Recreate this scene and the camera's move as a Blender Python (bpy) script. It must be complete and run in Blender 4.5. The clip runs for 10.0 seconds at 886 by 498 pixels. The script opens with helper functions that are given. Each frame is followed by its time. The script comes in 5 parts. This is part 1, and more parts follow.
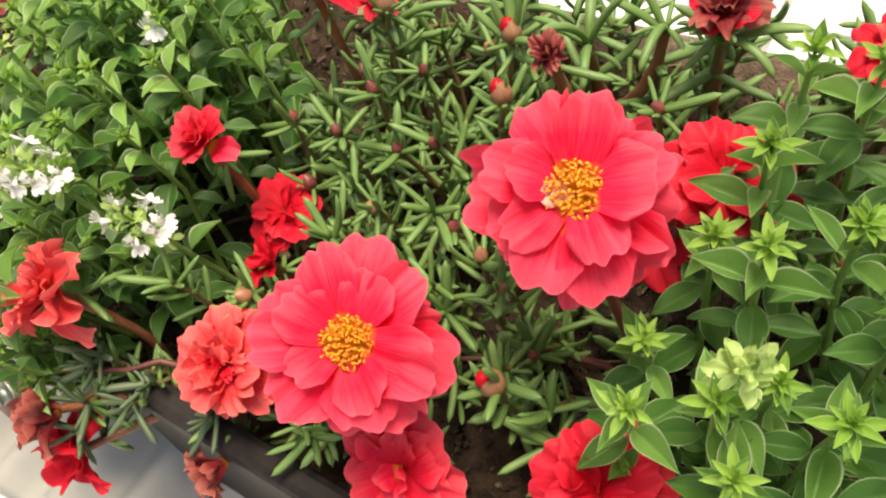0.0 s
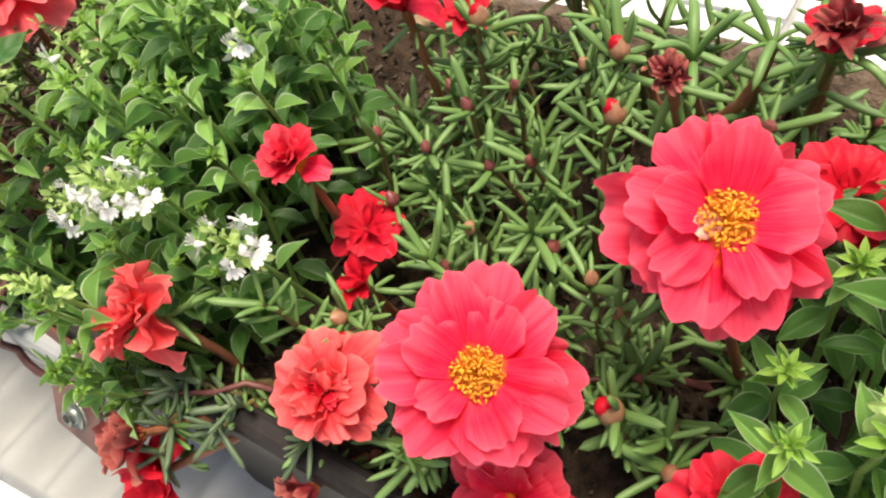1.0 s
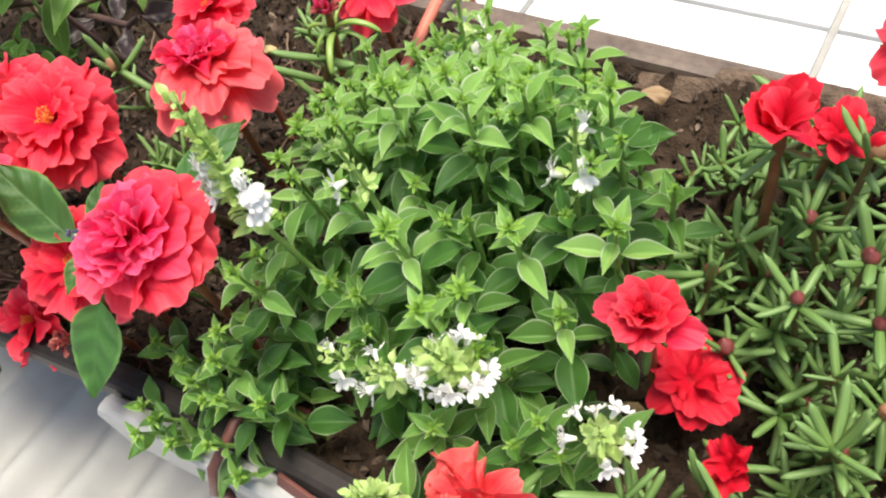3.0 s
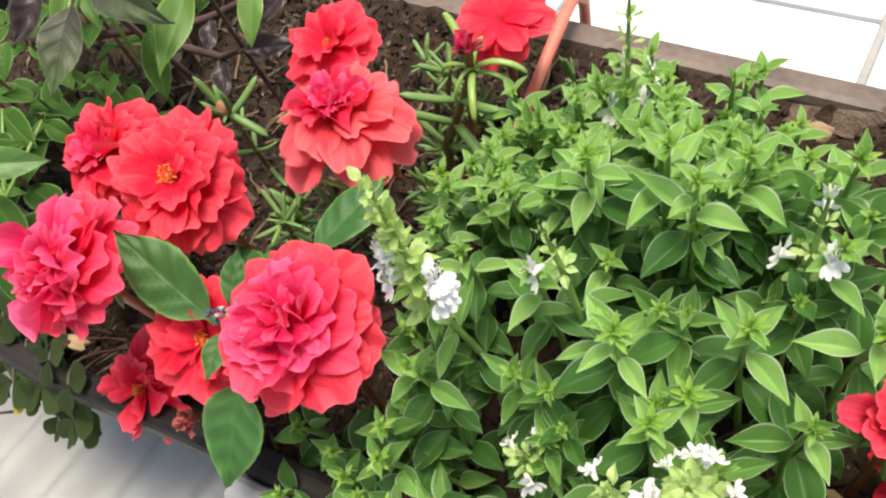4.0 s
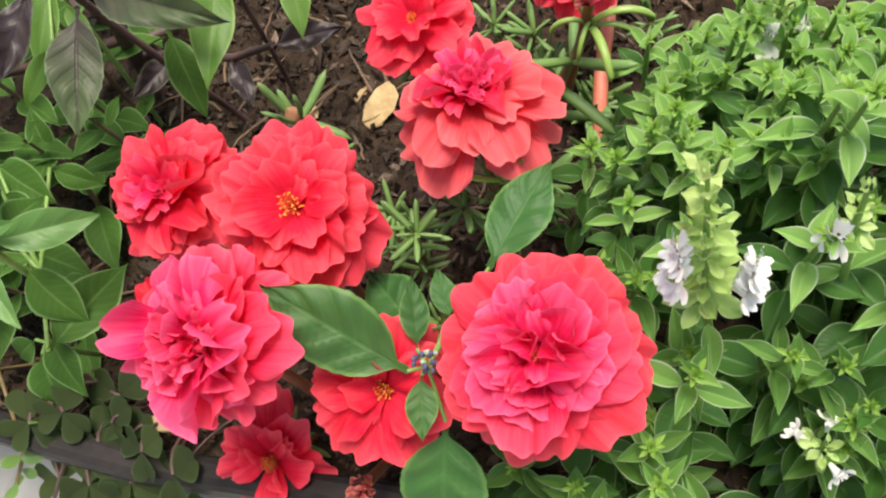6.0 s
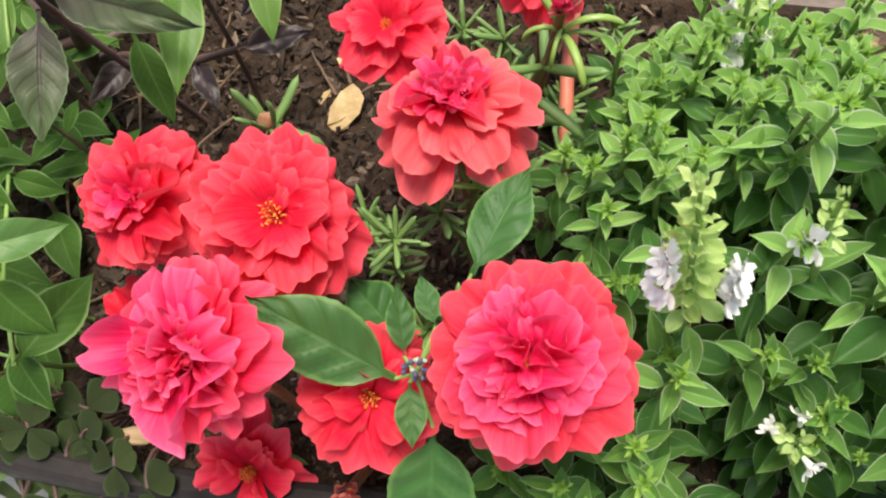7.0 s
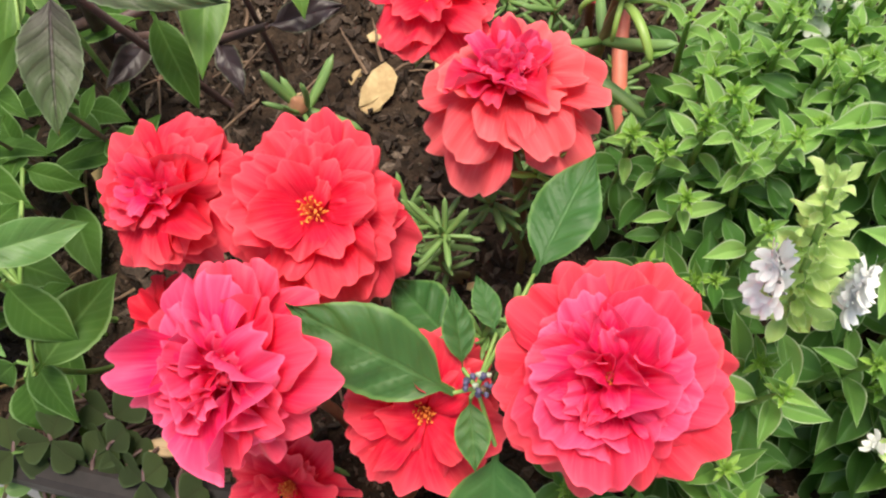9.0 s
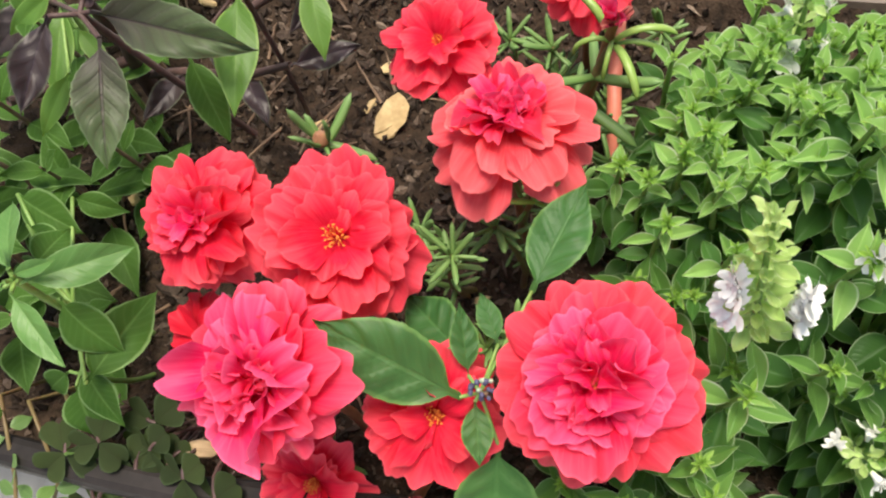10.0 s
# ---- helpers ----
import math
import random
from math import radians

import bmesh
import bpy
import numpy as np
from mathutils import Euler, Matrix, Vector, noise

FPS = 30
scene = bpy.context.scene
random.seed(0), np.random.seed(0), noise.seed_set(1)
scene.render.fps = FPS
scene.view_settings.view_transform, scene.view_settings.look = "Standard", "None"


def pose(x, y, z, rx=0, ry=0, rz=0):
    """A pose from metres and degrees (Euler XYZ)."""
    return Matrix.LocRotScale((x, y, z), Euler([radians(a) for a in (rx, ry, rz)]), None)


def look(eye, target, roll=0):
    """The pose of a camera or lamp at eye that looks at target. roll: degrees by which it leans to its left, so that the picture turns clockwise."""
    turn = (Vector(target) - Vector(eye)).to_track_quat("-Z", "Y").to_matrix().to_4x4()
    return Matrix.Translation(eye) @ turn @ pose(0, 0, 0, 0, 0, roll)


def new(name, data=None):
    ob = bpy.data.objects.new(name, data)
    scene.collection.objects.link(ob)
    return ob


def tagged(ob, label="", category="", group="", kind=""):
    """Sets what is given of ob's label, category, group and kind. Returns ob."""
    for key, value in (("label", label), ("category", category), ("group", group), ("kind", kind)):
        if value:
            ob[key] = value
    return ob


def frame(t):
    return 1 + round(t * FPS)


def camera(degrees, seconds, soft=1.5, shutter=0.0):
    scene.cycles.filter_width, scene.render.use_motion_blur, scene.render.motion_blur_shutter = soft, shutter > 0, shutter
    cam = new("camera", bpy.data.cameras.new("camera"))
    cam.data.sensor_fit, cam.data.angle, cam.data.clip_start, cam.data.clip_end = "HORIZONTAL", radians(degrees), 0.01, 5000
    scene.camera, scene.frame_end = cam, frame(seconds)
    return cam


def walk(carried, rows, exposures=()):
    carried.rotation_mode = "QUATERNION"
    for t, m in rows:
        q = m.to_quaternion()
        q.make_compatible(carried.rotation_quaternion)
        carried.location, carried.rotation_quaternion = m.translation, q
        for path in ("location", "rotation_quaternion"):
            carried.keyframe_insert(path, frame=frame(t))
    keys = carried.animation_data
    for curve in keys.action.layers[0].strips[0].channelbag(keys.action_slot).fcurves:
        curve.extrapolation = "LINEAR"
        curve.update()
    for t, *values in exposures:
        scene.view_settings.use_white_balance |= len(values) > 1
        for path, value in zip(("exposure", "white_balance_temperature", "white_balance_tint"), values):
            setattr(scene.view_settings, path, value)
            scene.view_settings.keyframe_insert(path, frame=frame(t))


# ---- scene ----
cam = camera(60.6, 10.0, soft=2.2)
PATH = [
    (0, (0.019, 0.061, 0.409), (-0.856, 0.983, -1.136), -15.0),
    (0.5, (0.012, 0.054, 0.412), (-0.884, 0.98, -1.118), -15.9),
    (1, (-0.01, 0.053, 0.415), (-0.876, 0.97, -1.137), -15.2),
    (1.5, (-0.031, 0.053, 0.416), (-0.881, 0.974, -1.142), -14.6),
    (2, (-0.054, 0.052, 0.418), (-0.892, 0.97, -1.149), -14.4),
    (2.5, (-0.09, 0.053, 0.423), (-0.913, 0.954, -1.162), -14.8),
    (2.7, (-0.108, 0.053, 0.425), (-0.922, 0.972, -1.153), -13.6),
    (3.8, (-0.171, 0.062, 0.43), (-1.022, 0.948, -1.148), -15.8),
    (4, (-0.185, 0.061, 0.428), (-1.038, 0.938, -1.154), -16.3),
    (4.5, (-0.216, 0.057, 0.423), (-1.064, 0.939, -1.159), -17.0),
    (5, (-0.25, 0.053, 0.42), (-1.027, 0.953, -1.188), -17.7),
    (5.5, (-0.26, 0.051, 0.415), (-0.924, 0.963, -1.237), -18.2),
    (6, (-0.271, 0.05, 0.42), (-0.832, 0.982, -1.259), -16.5),
    (7.3, (-0.285, 0.049, 0.424), (-0.69, 1.013, -1.281), -10.2),
    (7.5, (-0.289, 0.052, 0.42), (-0.705, 1.011, -1.285), -10.8),
    (8, (-0.292, 0.059, 0.412), (-0.715, 0.989, -1.307), -12.0),
    (8.5, (-0.294, 0.062, 0.406), (-0.722, 0.966, -1.326), -13.0),
    (9, (-0.295, 0.06, 0.411), (-0.74, 0.96, -1.318), -14.0),
    (9.5, (-0.293, 0.059, 0.424), (-0.765, 0.965, -1.295), -15.4),
    (10, (-0.289, 0.053, 0.431), (-0.773, 0.966, -1.282), -15.8),
]
walk(cam, [(t, look(eye, target, roll)) for t, eye, target, roll in PATH], [(0, 0.5, 8400, 8), (0.6, 0.54, 8000, 8), (1.3, 0.6, 7400, 8), (2.1, 0.66, 7150, 8), (2.7, 0.66, 7150, 8), (3.6, 0.52, 7150, 8), (10, 0.52, 7200, 8)])

# ---- light ----
world = bpy.data.worlds.new("world")
scene.world = world
world.use_nodes = True
wn = world.node_tree
sky = wn.nodes.new("ShaderNodeTexSky")
sky.sky_type = "NISHITA"
sky.sun_disc = False
sky.sun_elevation = radians(85)
sky.sun_rotation = radians(52)
sky.air_density, sky.dust_density, sky.ozone_density = 1.0, 3.0, 1.0
wn.links.new(sky.outputs[0], wn.nodes["Background"].inputs[0])
wn.nodes["Background"].inputs[1].default_value = 0.135
sun = new("sun", bpy.data.lights.new("sun", "SUN"))
sun.data.energy, sun.data.angle, sun.data.color = 3.7, radians(26), (1.0, 0.96, 0.9)
sun.matrix_world = look((-0.02, 0.28, 2.0), (-0.15, 0.18, 0.2))


# ---- materials ----
def ramp_node(nt, stops):
    r = nt.nodes.new("ShaderNodeValToRGB")
    el = r.color_ramp.elements
    while len(el) < len(stops):
        el.new(0.5)
    for e, (p, c) in zip(el, stops):
        e.position, e.color = p, (*c, 1)
    return r


def math_node(nt, op, a, b=None, clamp=False):
    n = nt.nodes.new("ShaderNodeMath")
    n.operation, n.use_clamp = op, clamp
    for i, v in enumerate((a, b)):
        if v is None:
            continue
        if isinstance(v, (int, float)):
            n.inputs[i].default_value = v
        else:
            nt.links.new(v, n.inputs[i])
    return n.outputs[0]


def mix_node(nt, fac, a, b):
    n = nt.nodes.new("ShaderNodeMix")
    n.data_type = "RGBA"
    for sock, v in ((n.inputs[0], fac), (n.inputs[6], a), (n.inputs[7], b)):
        if isinstance(v, (int, float)):
            sock.default_value = v
        elif isinstance(v, tuple):
            sock.default_value = (*v, 1)
        else:
            nt.links.new(v, sock)
    return n.outputs[2]


def noise_node(nt, vec, scale, detail=3.0):
    n = nt.nodes.new("ShaderNodeTexNoise")
    n.inputs["Scale"].default_value, n.inputs["Detail"].default_value = scale, detail
    nt.links.new(vec, n.inputs["Vector"])
    return n.outputs["Fac"]


def bump_node(nt, height, strength, distance):
    n = nt.nodes.new("ShaderNodeBump")
    n.inputs["Strength"].default_value, n.inputs["Distance"].default_value = strength, distance
    nt.links.new(height, n.inputs["Height"])
    return n.outputs[0]


def fresh(name):
    m = bpy.data.materials.new(name)
    m.use_nodes = True
    nt = m.node_tree
    return m, nt, nt.nodes["Principled BSDF"], nt.nodes["Material Output"]


def plain(name, dark, light, rough=0.6, scale=60.0, fine=600.0, bump=0.3, depth=0.0006, metal=0.0, spec=0.5):
    """Two-tone surface with coarse blotches and fine grain."""
    m, nt, bsdf, out = fresh(name)
    geo = nt.nodes.new("ShaderNodeNewGeometry").outputs["Position"]
    a, b = noise_node(nt, geo, scale), noise_node(nt, geo, fine)
    f = math_node(nt, "ADD", math_node(nt, "MULTIPLY", a, 0.65), math_node(nt, "MULTIPLY", b, 0.35))
    r = ramp_node(nt, [(0.32, dark), (0.68, light)])
    nt.links.new(f, r.inputs[0])
    nt.links.new(r.outputs[0], bsdf.inputs["Base Color"])
    bsdf.inputs["Roughness"].default_value, bsdf.inputs["Metallic"].default_value = rough, metal
    bsdf.inputs["Specular IOR Level"].default_value = spec
    nt.links.new(bump_node(nt, f, bump, depth), bsdf.inputs["Normal"])
    return m


def blade(name, dark, light, margin, rib, rough=0.42, thin=0.3, glow=(0.3, 0.5, 0.05), veins=7.0, vein_bump=0.6, edge=0.86, tipcol=None, spec=0.55):
    """Leaf or petal skin: blotches, midrib, side veins and a margin, laid out along the blade's own u and v."""
    m, nt, bsdf, out = fresh(name)
    tc = nt.nodes.new("ShaderNodeTexCoord")
    sep = nt.nodes.new("ShaderNodeSeparateXYZ")
    nt.links.new(tc.outputs["UV"], sep.inputs[0])
    u, v = sep.outputs[0], sep.outputs[1]
    rnd = nt.nodes.new("ShaderNodeObjectInfo").outputs["Random"]
    geo = nt.nodes.new("ShaderNodeNewGeometry").outputs["Position"]
    blot = noise_node(nt, geo, 160.0)
    grain = noise_node(nt, geo, 1500.0, 2.0)
    f = math_node(nt, "ADD", math_node(nt, "MULTIPLY", blot, 0.5), math_node(nt, "MULTIPLY", rnd, 0.5))
    col = mix_node(nt, f, dark, light)
    if tipcol:
        vv = nt.nodes.new("ShaderNodeMapRange")
        vv.inputs[1].default_value, vv.inputs[2].default_value = 0.1, 0.9
        nt.links.new(v, vv.inputs[0])
        col = mix_node(nt, vv.outputs[0], col, tipcol)
    off = math_node(nt, "ABSOLUTE", math_node(nt, "SUBTRACT", u, 0.5))
    side = math_node(nt, "MULTIPLY", off, 2.0)
    edge_f = nt.nodes.new("ShaderNodeMapRange")
    edge_f.inputs[1].default_value, edge_f.inputs[2].default_value = edge, min(edge + 0.07, 1.0)
    nt.links.new(side, edge_f.inputs[0])
    col = mix_node(nt, math_node(nt, "MULTIPLY", edge_f.outputs[0], 0.92), col, margin)
    mid = nt.nodes.new("ShaderNodeMapRange")
    mid.inputs[1].default_value, mid.inputs[2].default_value = 0.09, 0.03
    nt.links.new(side, mid.inputs[0])
    wave = math_node(nt, "SINE", math_node(nt, "MULTIPLY", math_node(nt, "SUBTRACT", v, math_node(nt, "MULTIPLY", side, 0.22)), veins * 6.283))
    lines = math_node(nt, "POWER", math_node(nt, "ABSOLUTE", wave), 10.0)
    col = mix_node(nt, math_node(nt, "MULTIPLY", lines, 0.2 * vein_bump), col, rib)
    col = mix_node(nt, math_node(nt, "MULTIPLY", mid.outputs[0], 0.45), col, rib)
    nt.links.new(col, bsdf.inputs["Base Color"])
    bsdf.inputs["Roughness"].default_value = rough
    bsdf.inputs["Specular IOR Level"].default_value = spec
    h = math_node(nt, "ADD", math_node(nt, "MULTIPLY", math_node(nt, "ADD", math_node(nt, "MULTIPLY", lines, 0.35), mid.outputs[0]), -0.6), math_node(nt, "MULTIPLY", grain, 0.25))
    nt.links.new(bump_node(nt, h, vein_bump, 0.0004), bsdf.inputs["Normal"])
    tr = nt.nodes.new("ShaderNodeBsdfTranslucent")
    nt.links.new(mix_node(nt, 0.5, col, glow), tr.inputs[0])
    mx = nt.nodes.new("ShaderNodeMixShader")
    mx.inputs[0].default_value = thin
    nt.links.new(bsdf.outputs[0], mx.inputs[1])
    nt.links.new(tr.outputs[0], mx.inputs[2])
    nt.links.new(mx.outputs[0], out.inputs[0])
    return m


def petal_skin(name, base, light, tip, throat, thin=0.22, rough=0.46, spread=0.16):
    m, nt, bsdf, out = fresh(name)
    tc = nt.nodes.new("ShaderNodeTexCoord")
    sep = nt.nodes.new("ShaderNodeSeparateXYZ")
    nt.links.new(tc.outputs["UV"], sep.inputs[0])
    u, v = sep.outputs[0], sep.outputs[1]
    rnd = nt.nodes.new("ShaderNodeObjectInfo").outputs["Random"]
    geo = nt.nodes.new("ShaderNodeNewGeometry").outputs["Position"]
    blot = noise_node(nt, geo, 120.0)
    f = math_node(nt, "ADD", math_node(nt, "MULTIPLY", blot, 0.55), math_node(nt, "MULTIPLY", rnd, 0.45))
    col = mix_node(nt, f, base, light)
    tipf = nt.nodes.new("ShaderNodeMapRange")
    tipf.inputs[1].default_value, tipf.inputs[2].default_value, tipf.inputs[4].default_value = 0.62, 1.0, 0.5
    nt.links.new(v, tipf.inputs[0])
    col = mix_node(nt, tipf.outputs[0], col, tip)
    thr = nt.nodes.new("ShaderNodeMapRange")
    thr.inputs[1].default_value, thr.inputs[2].default_value = spread, spread * 0.4
    nt.links.new(v, thr.inputs[0])
    col = mix_node(nt, thr.outputs[0], col, throat)
    nt.links.new(col, bsdf.inputs["Base Color"])
    bsdf.inputs["Roughness"].default_value = rough
    bsdf.inputs["Specular IOR Level"].default_value = 0.15
    comb = nt.nodes.new("ShaderNodeCombineXYZ")
    nt.links.new(math_node(nt, "MULTIPLY", u, 26.0), comb.inputs[0])
    nt.links.new(math_node(nt, "MULTIPLY", v, 2.0), comb.inputs[1])
    stripes = noise_node(nt, comb.outputs[0], 1.0, 3.0)
    nt.links.new(bump_node(nt, stripes, 0.45, 0.0006), bsdf.inputs["Normal"])
    streak = nt.nodes.new("ShaderNodeMapRange")
    streak.inputs[1].default_value, streak.inputs[2].default_value, streak.inputs[4].default_value = 0.46, 0.74, 0.3
    nt.links.new(stripes, streak.inputs[0])
    col = mix_node(nt, streak.outputs[0], col, tip)
    hem = nt.nodes.new("ShaderNodeMapRange")
    hem.inputs[1].default_value, hem.inputs[2].default_value, hem.inputs[4].default_value = 0.95, 1.0, 0.5
    nt.links.new(v, hem.inputs[0])
    col = mix_node(nt, hem.outputs[0], col, tip)
    nt.links.new(col, bsdf.inputs["Base Color"])
    tr = nt.nodes.new("ShaderNodeBsdfTranslucent")
    nt.links.new(col, tr.inputs[0])
    mx = nt.nodes.new("ShaderNodeMixShader")
    mx.inputs[0].default_value = thin
    nt.links.new(bsdf.outputs[0], mx.inputs[1])
    nt.links.new(tr.outputs[0], mx.inputs[2])
    nt.links.new(mx.outputs[0], out.inputs[0])
    return m


def crumb_skin():
    m, nt, bsdf, out = fresh("soil_crumb")
    g = nt.nodes.new("ShaderNodeNewGeometry")
    n = noise_node(nt, g.outputs["Position"], 900.0)
    r = ramp_node(nt, [(0.0, (0.014, 0.009, 0.006)), (0.55, (0.048, 0.033, 0.025)), (0.85, (0.14, 0.10, 0.075)), (1.0, (0.36, 0.28, 0.21))])
    nt.links.new(math_node(nt, "ADD", math_node(nt, "MULTIPLY", g.outputs["Random Per Island"], 0.75), math_node(nt, "MULTIPLY", n, 0.28)), r.inputs[0])
    nt.links.new(r.outputs[0], bsdf.inputs["Base Color"])
    bsdf.inputs["Roughness"].default_value, bsdf.inputs["Specular IOR Level"].default_value = 0.9, 0.25
    nt.links.new(bump_node(nt, n, 0.8, 0.001), bsdf.inputs["Normal"])
    return m


YELLOW = (0.88, 0.45, 0.03)
M_CORAL = petal_skin("petal_coral", (0.78, 0.007, 0.048), (0.90, 0.024, 0.09), (0.97, 0.16, 0.23), YELLOW, spread=0.36, thin=0.34)
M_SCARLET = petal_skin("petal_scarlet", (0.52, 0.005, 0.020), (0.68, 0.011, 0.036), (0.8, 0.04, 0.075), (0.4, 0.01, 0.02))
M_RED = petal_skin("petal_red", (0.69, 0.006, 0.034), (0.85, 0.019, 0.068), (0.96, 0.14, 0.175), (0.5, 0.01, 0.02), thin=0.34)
M_ROSE = petal_skin("petal_rose", (0.70, 0.006, 0.048), (0.87, 0.021, 0.095), (0.96, 0.145, 0.225), (0.5, 0.008, 0.03), thin=0.34)
M_PINK = petal_skin("petal_pink", (0.72, 0.005, 0.075), (0.88, 0.021, 0.15), (0.97, 0.2, 0.36), (0.55, 0.01, 0.05), thin=0.36)
# light coral petals, paled further so the colour includes their satin sheen
M_BLUSH_SHEEN = petal_skin("petal_blush", (0.76, 0.035, 0.06), (0.88, 0.085, 0.11), (0.95, 0.25, 0.26), (0.5, 0.01, 0.02), thin=0.34)
M_ORANGE = petal_skin("petal_orange", (0.68, 0.022, 0.038), (0.83, 0.062, 0.08), (0.94, 0.24, 0.22), (0.5, 0.1, 0.02))
M_WITHER = petal_skin("petal_withered", (0.085, 0.007, 0.012), (0.30, 0.022, 0.034), (0.46, 0.17, 0.13), (0.3, 0.1, 0.03), thin=0.1)
M_PALE = petal_skin("petal_pale", (0.85, 0.30, 0.22), (0.9, 0.45, 0.32), (0.9, 0.5, 0.38), YELLOW)
M_WHITE = petal_skin("petal_white", (0.93, 0.93, 0.89), (0.95, 0.95, 0.92), (0.96, 0.96, 0.94), (0.8, 0.84, 0.62), thin=0.15)
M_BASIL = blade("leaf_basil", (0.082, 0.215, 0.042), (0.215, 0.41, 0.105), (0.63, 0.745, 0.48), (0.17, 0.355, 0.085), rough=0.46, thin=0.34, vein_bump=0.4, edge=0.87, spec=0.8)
# older leaves: deeper green, darkened further for the shade inside the clump
M_BASIL_OLD_SHADED = blade("leaf_basil_lower_shaded", (0.030, 0.105, 0.018), (0.075, 0.195, 0.038), (0.36, 0.50, 0.26), (0.08, 0.21, 0.045), rough=0.45, vein_bump=0.4, edge=0.9, spec=0.5)
# young leaves: paler green, brightened further for light falling on the back shoots
M_BASIL_NEW_LIT = blade("leaf_basil_young_lit", (0.21, 0.44, 0.095), (0.39, 0.63, 0.20), (0.75, 0.84, 0.6), (0.33, 0.56, 0.16), rough=0.4, thin=0.4, vein_bump=0.3, edge=0.84, spec=0.7)
M_TIP = blade("leaf_tip", (0.19, 0.39, 0.05), (0.34, 0.55, 0.11), (0.52, 0.68, 0.28), (0.31, 0.51, 0.12), thin=0.4, vein_bump=0.2)
M_BRACT = blade("leaf_bract", (0.42, 0.63, 0.16), (0.62, 0.79, 0.33), (0.76, 0.86, 0.48), (0.52, 0.70, 0.24), thin=0.45, vein_bump=0.2)
M_BIG = blade("leaf_broad", (0.03, 0.105, 0.028), (0.06, 0.175, 0.042), (0.12, 0.26, 0.07), (0.085, 0.21, 0.06), rough=0.5, veins=5.0, vein_bump=0.8, spec=0.35)
M_LEFT = blade("leaf_sweet_basil", (0.030, 0.082, 0.014), (0.07, 0.16, 0.03), (0.18, 0.30, 0.11), (0.15, 0.28, 0.075), veins=5.0, vein_bump=0.6, rough=0.55, spec=0.12)
M_YOUNG_LEAF = blade("leaf_lime", (0.075, 0.19, 0.026), (0.14, 0.29, 0.05), (0.26, 0.42, 0.1), (0.2, 0.36, 0.08), rough=0.5, thin=0.45, vein_bump=0.5)
M_PURPLE = blade("leaf_purple", (0.045, 0.03, 0.036), (0.065, 0.06, 0.045), (0.17, 0.24, 0.12), (0.045, 0.01, 0.035), glow=(0.15, 0.15, 0.04), veins=5.0, vein_bump=1.0, rough=0.5, spec=0.4, tipcol=(0.085, 0.135, 0.05), edge=0.92)
M_PURPLE_DARK = blade("leaf_dark_purple", (0.035, 0.02, 0.03), (0.07, 0.055, 0.045), (0.14, 0.15, 0.10), (0.03, 0.012, 0.03), glow=(0.12, 0.07, 0.07), veins=5.0, vein_bump=0.6)
M_WEED = blade("leaf_weed", (0.07, 0.15, 0.04), (0.14, 0.25, 0.07), (0.18, 0.3, 0.1), (0.16, 0.27, 0.09), rough=0.5, vein_bump=0.3)
M_CLOVER = blade("leaf_clover", (0.022, 0.032, 0.016), (0.05, 0.07, 0.026), (0.06, 0.09, 0.04), (0.04, 0.04, 0.02), veins=4.0, rough=0.7, spec=0.08)
M_NEEDLE = blade("leaf_succulent", (0.075, 0.160, 0.036), (0.20, 0.345, 0.095), (0.17, 0.30, 0.085), (0.24, 0.38, 0.12), rough=0.47, thin=0.16, vein_bump=0.1, veins=3.0, tipcol=(0.16, 0.29, 0.09), spec=0.5)
M_NEEDLE_GREY = blade("leaf_succulent_grey", (0.07, 0.115, 0.06), (0.13, 0.19, 0.10), (0.15, 0.2, 0.11), (0.17, 0.22, 0.12), rough=0.5, thin=0.12, vein_bump=0.1, veins=3.0)
M_YOUNG = blade("leaf_succulent_young", (0.17, 0.30, 0.05), (0.30, 0.44, 0.10), (0.26, 0.4, 0.1), (0.32, 0.46, 0.14), rough=0.36, thin=0.15, vein_bump=0.15, veins=3.0)
M_STEM_RED = plain("stem_red", (0.19, 0.055, 0.03), (0.36, 0.14, 0.07), 0.45, 90, 700)
M_STEM_WINE = plain("stem_wine", (0.08, 0.022, 0.022), (0.2, 0.06, 0.045), 0.5, 80, 700)
M_STEM_MOSS = plain("stem_moss", (0.13, 0.055, 0.03), (0.19, 0.17, 0.06), 0.5, 70, 700)
M_STEM_GREEN = plain("stem_green", (0.12, 0.24, 0.05), (0.25, 0.38, 0.10), 0.5, 90, 700)
M_STEM_BROWN = plain("stem_brown", (0.10, 0.06, 0.04), (0.24, 0.15, 0.09), 0.75, 120, 900)
M_STEM_DARK = plain("stem_dark", (0.045, 0.022, 0.022), (0.11, 0.06, 0.05), 0.6, 120, 900)
M_BUD = plain("bud_skin", (0.24, 0.09, 0.055), (0.40, 0.21, 0.115), 0.4, 150, 900)
M_BUD_DARK = plain("bud_dark", (0.13, 0.03, 0.035), (0.26, 0.07, 0.06), 0.4, 150, 900)
M_STAMEN = plain("stamen_yellow", (0.66, 0.13, 0.008), (0.9, 0.42, 0.025), 0.6, 500, 2000)
M_STAMEN_O = plain("stamen_orange", (0.65, 0.11, 0.02), (0.85, 0.3, 0.04), 0.6, 500, 2000)
M_SOIL_DRY = plain("dry_soil", (0.05, 0.034, 0.026), (0.19, 0.135, 0.10), 0.95, 150, 900, 1.0, 0.003, spec=0.2)
M_SOIL = plain("soil", (0.009, 0.006, 0.004), (0.07, 0.045, 0.03), 0.95, 150, 900, 1.0, 0.003, spec=0.2)
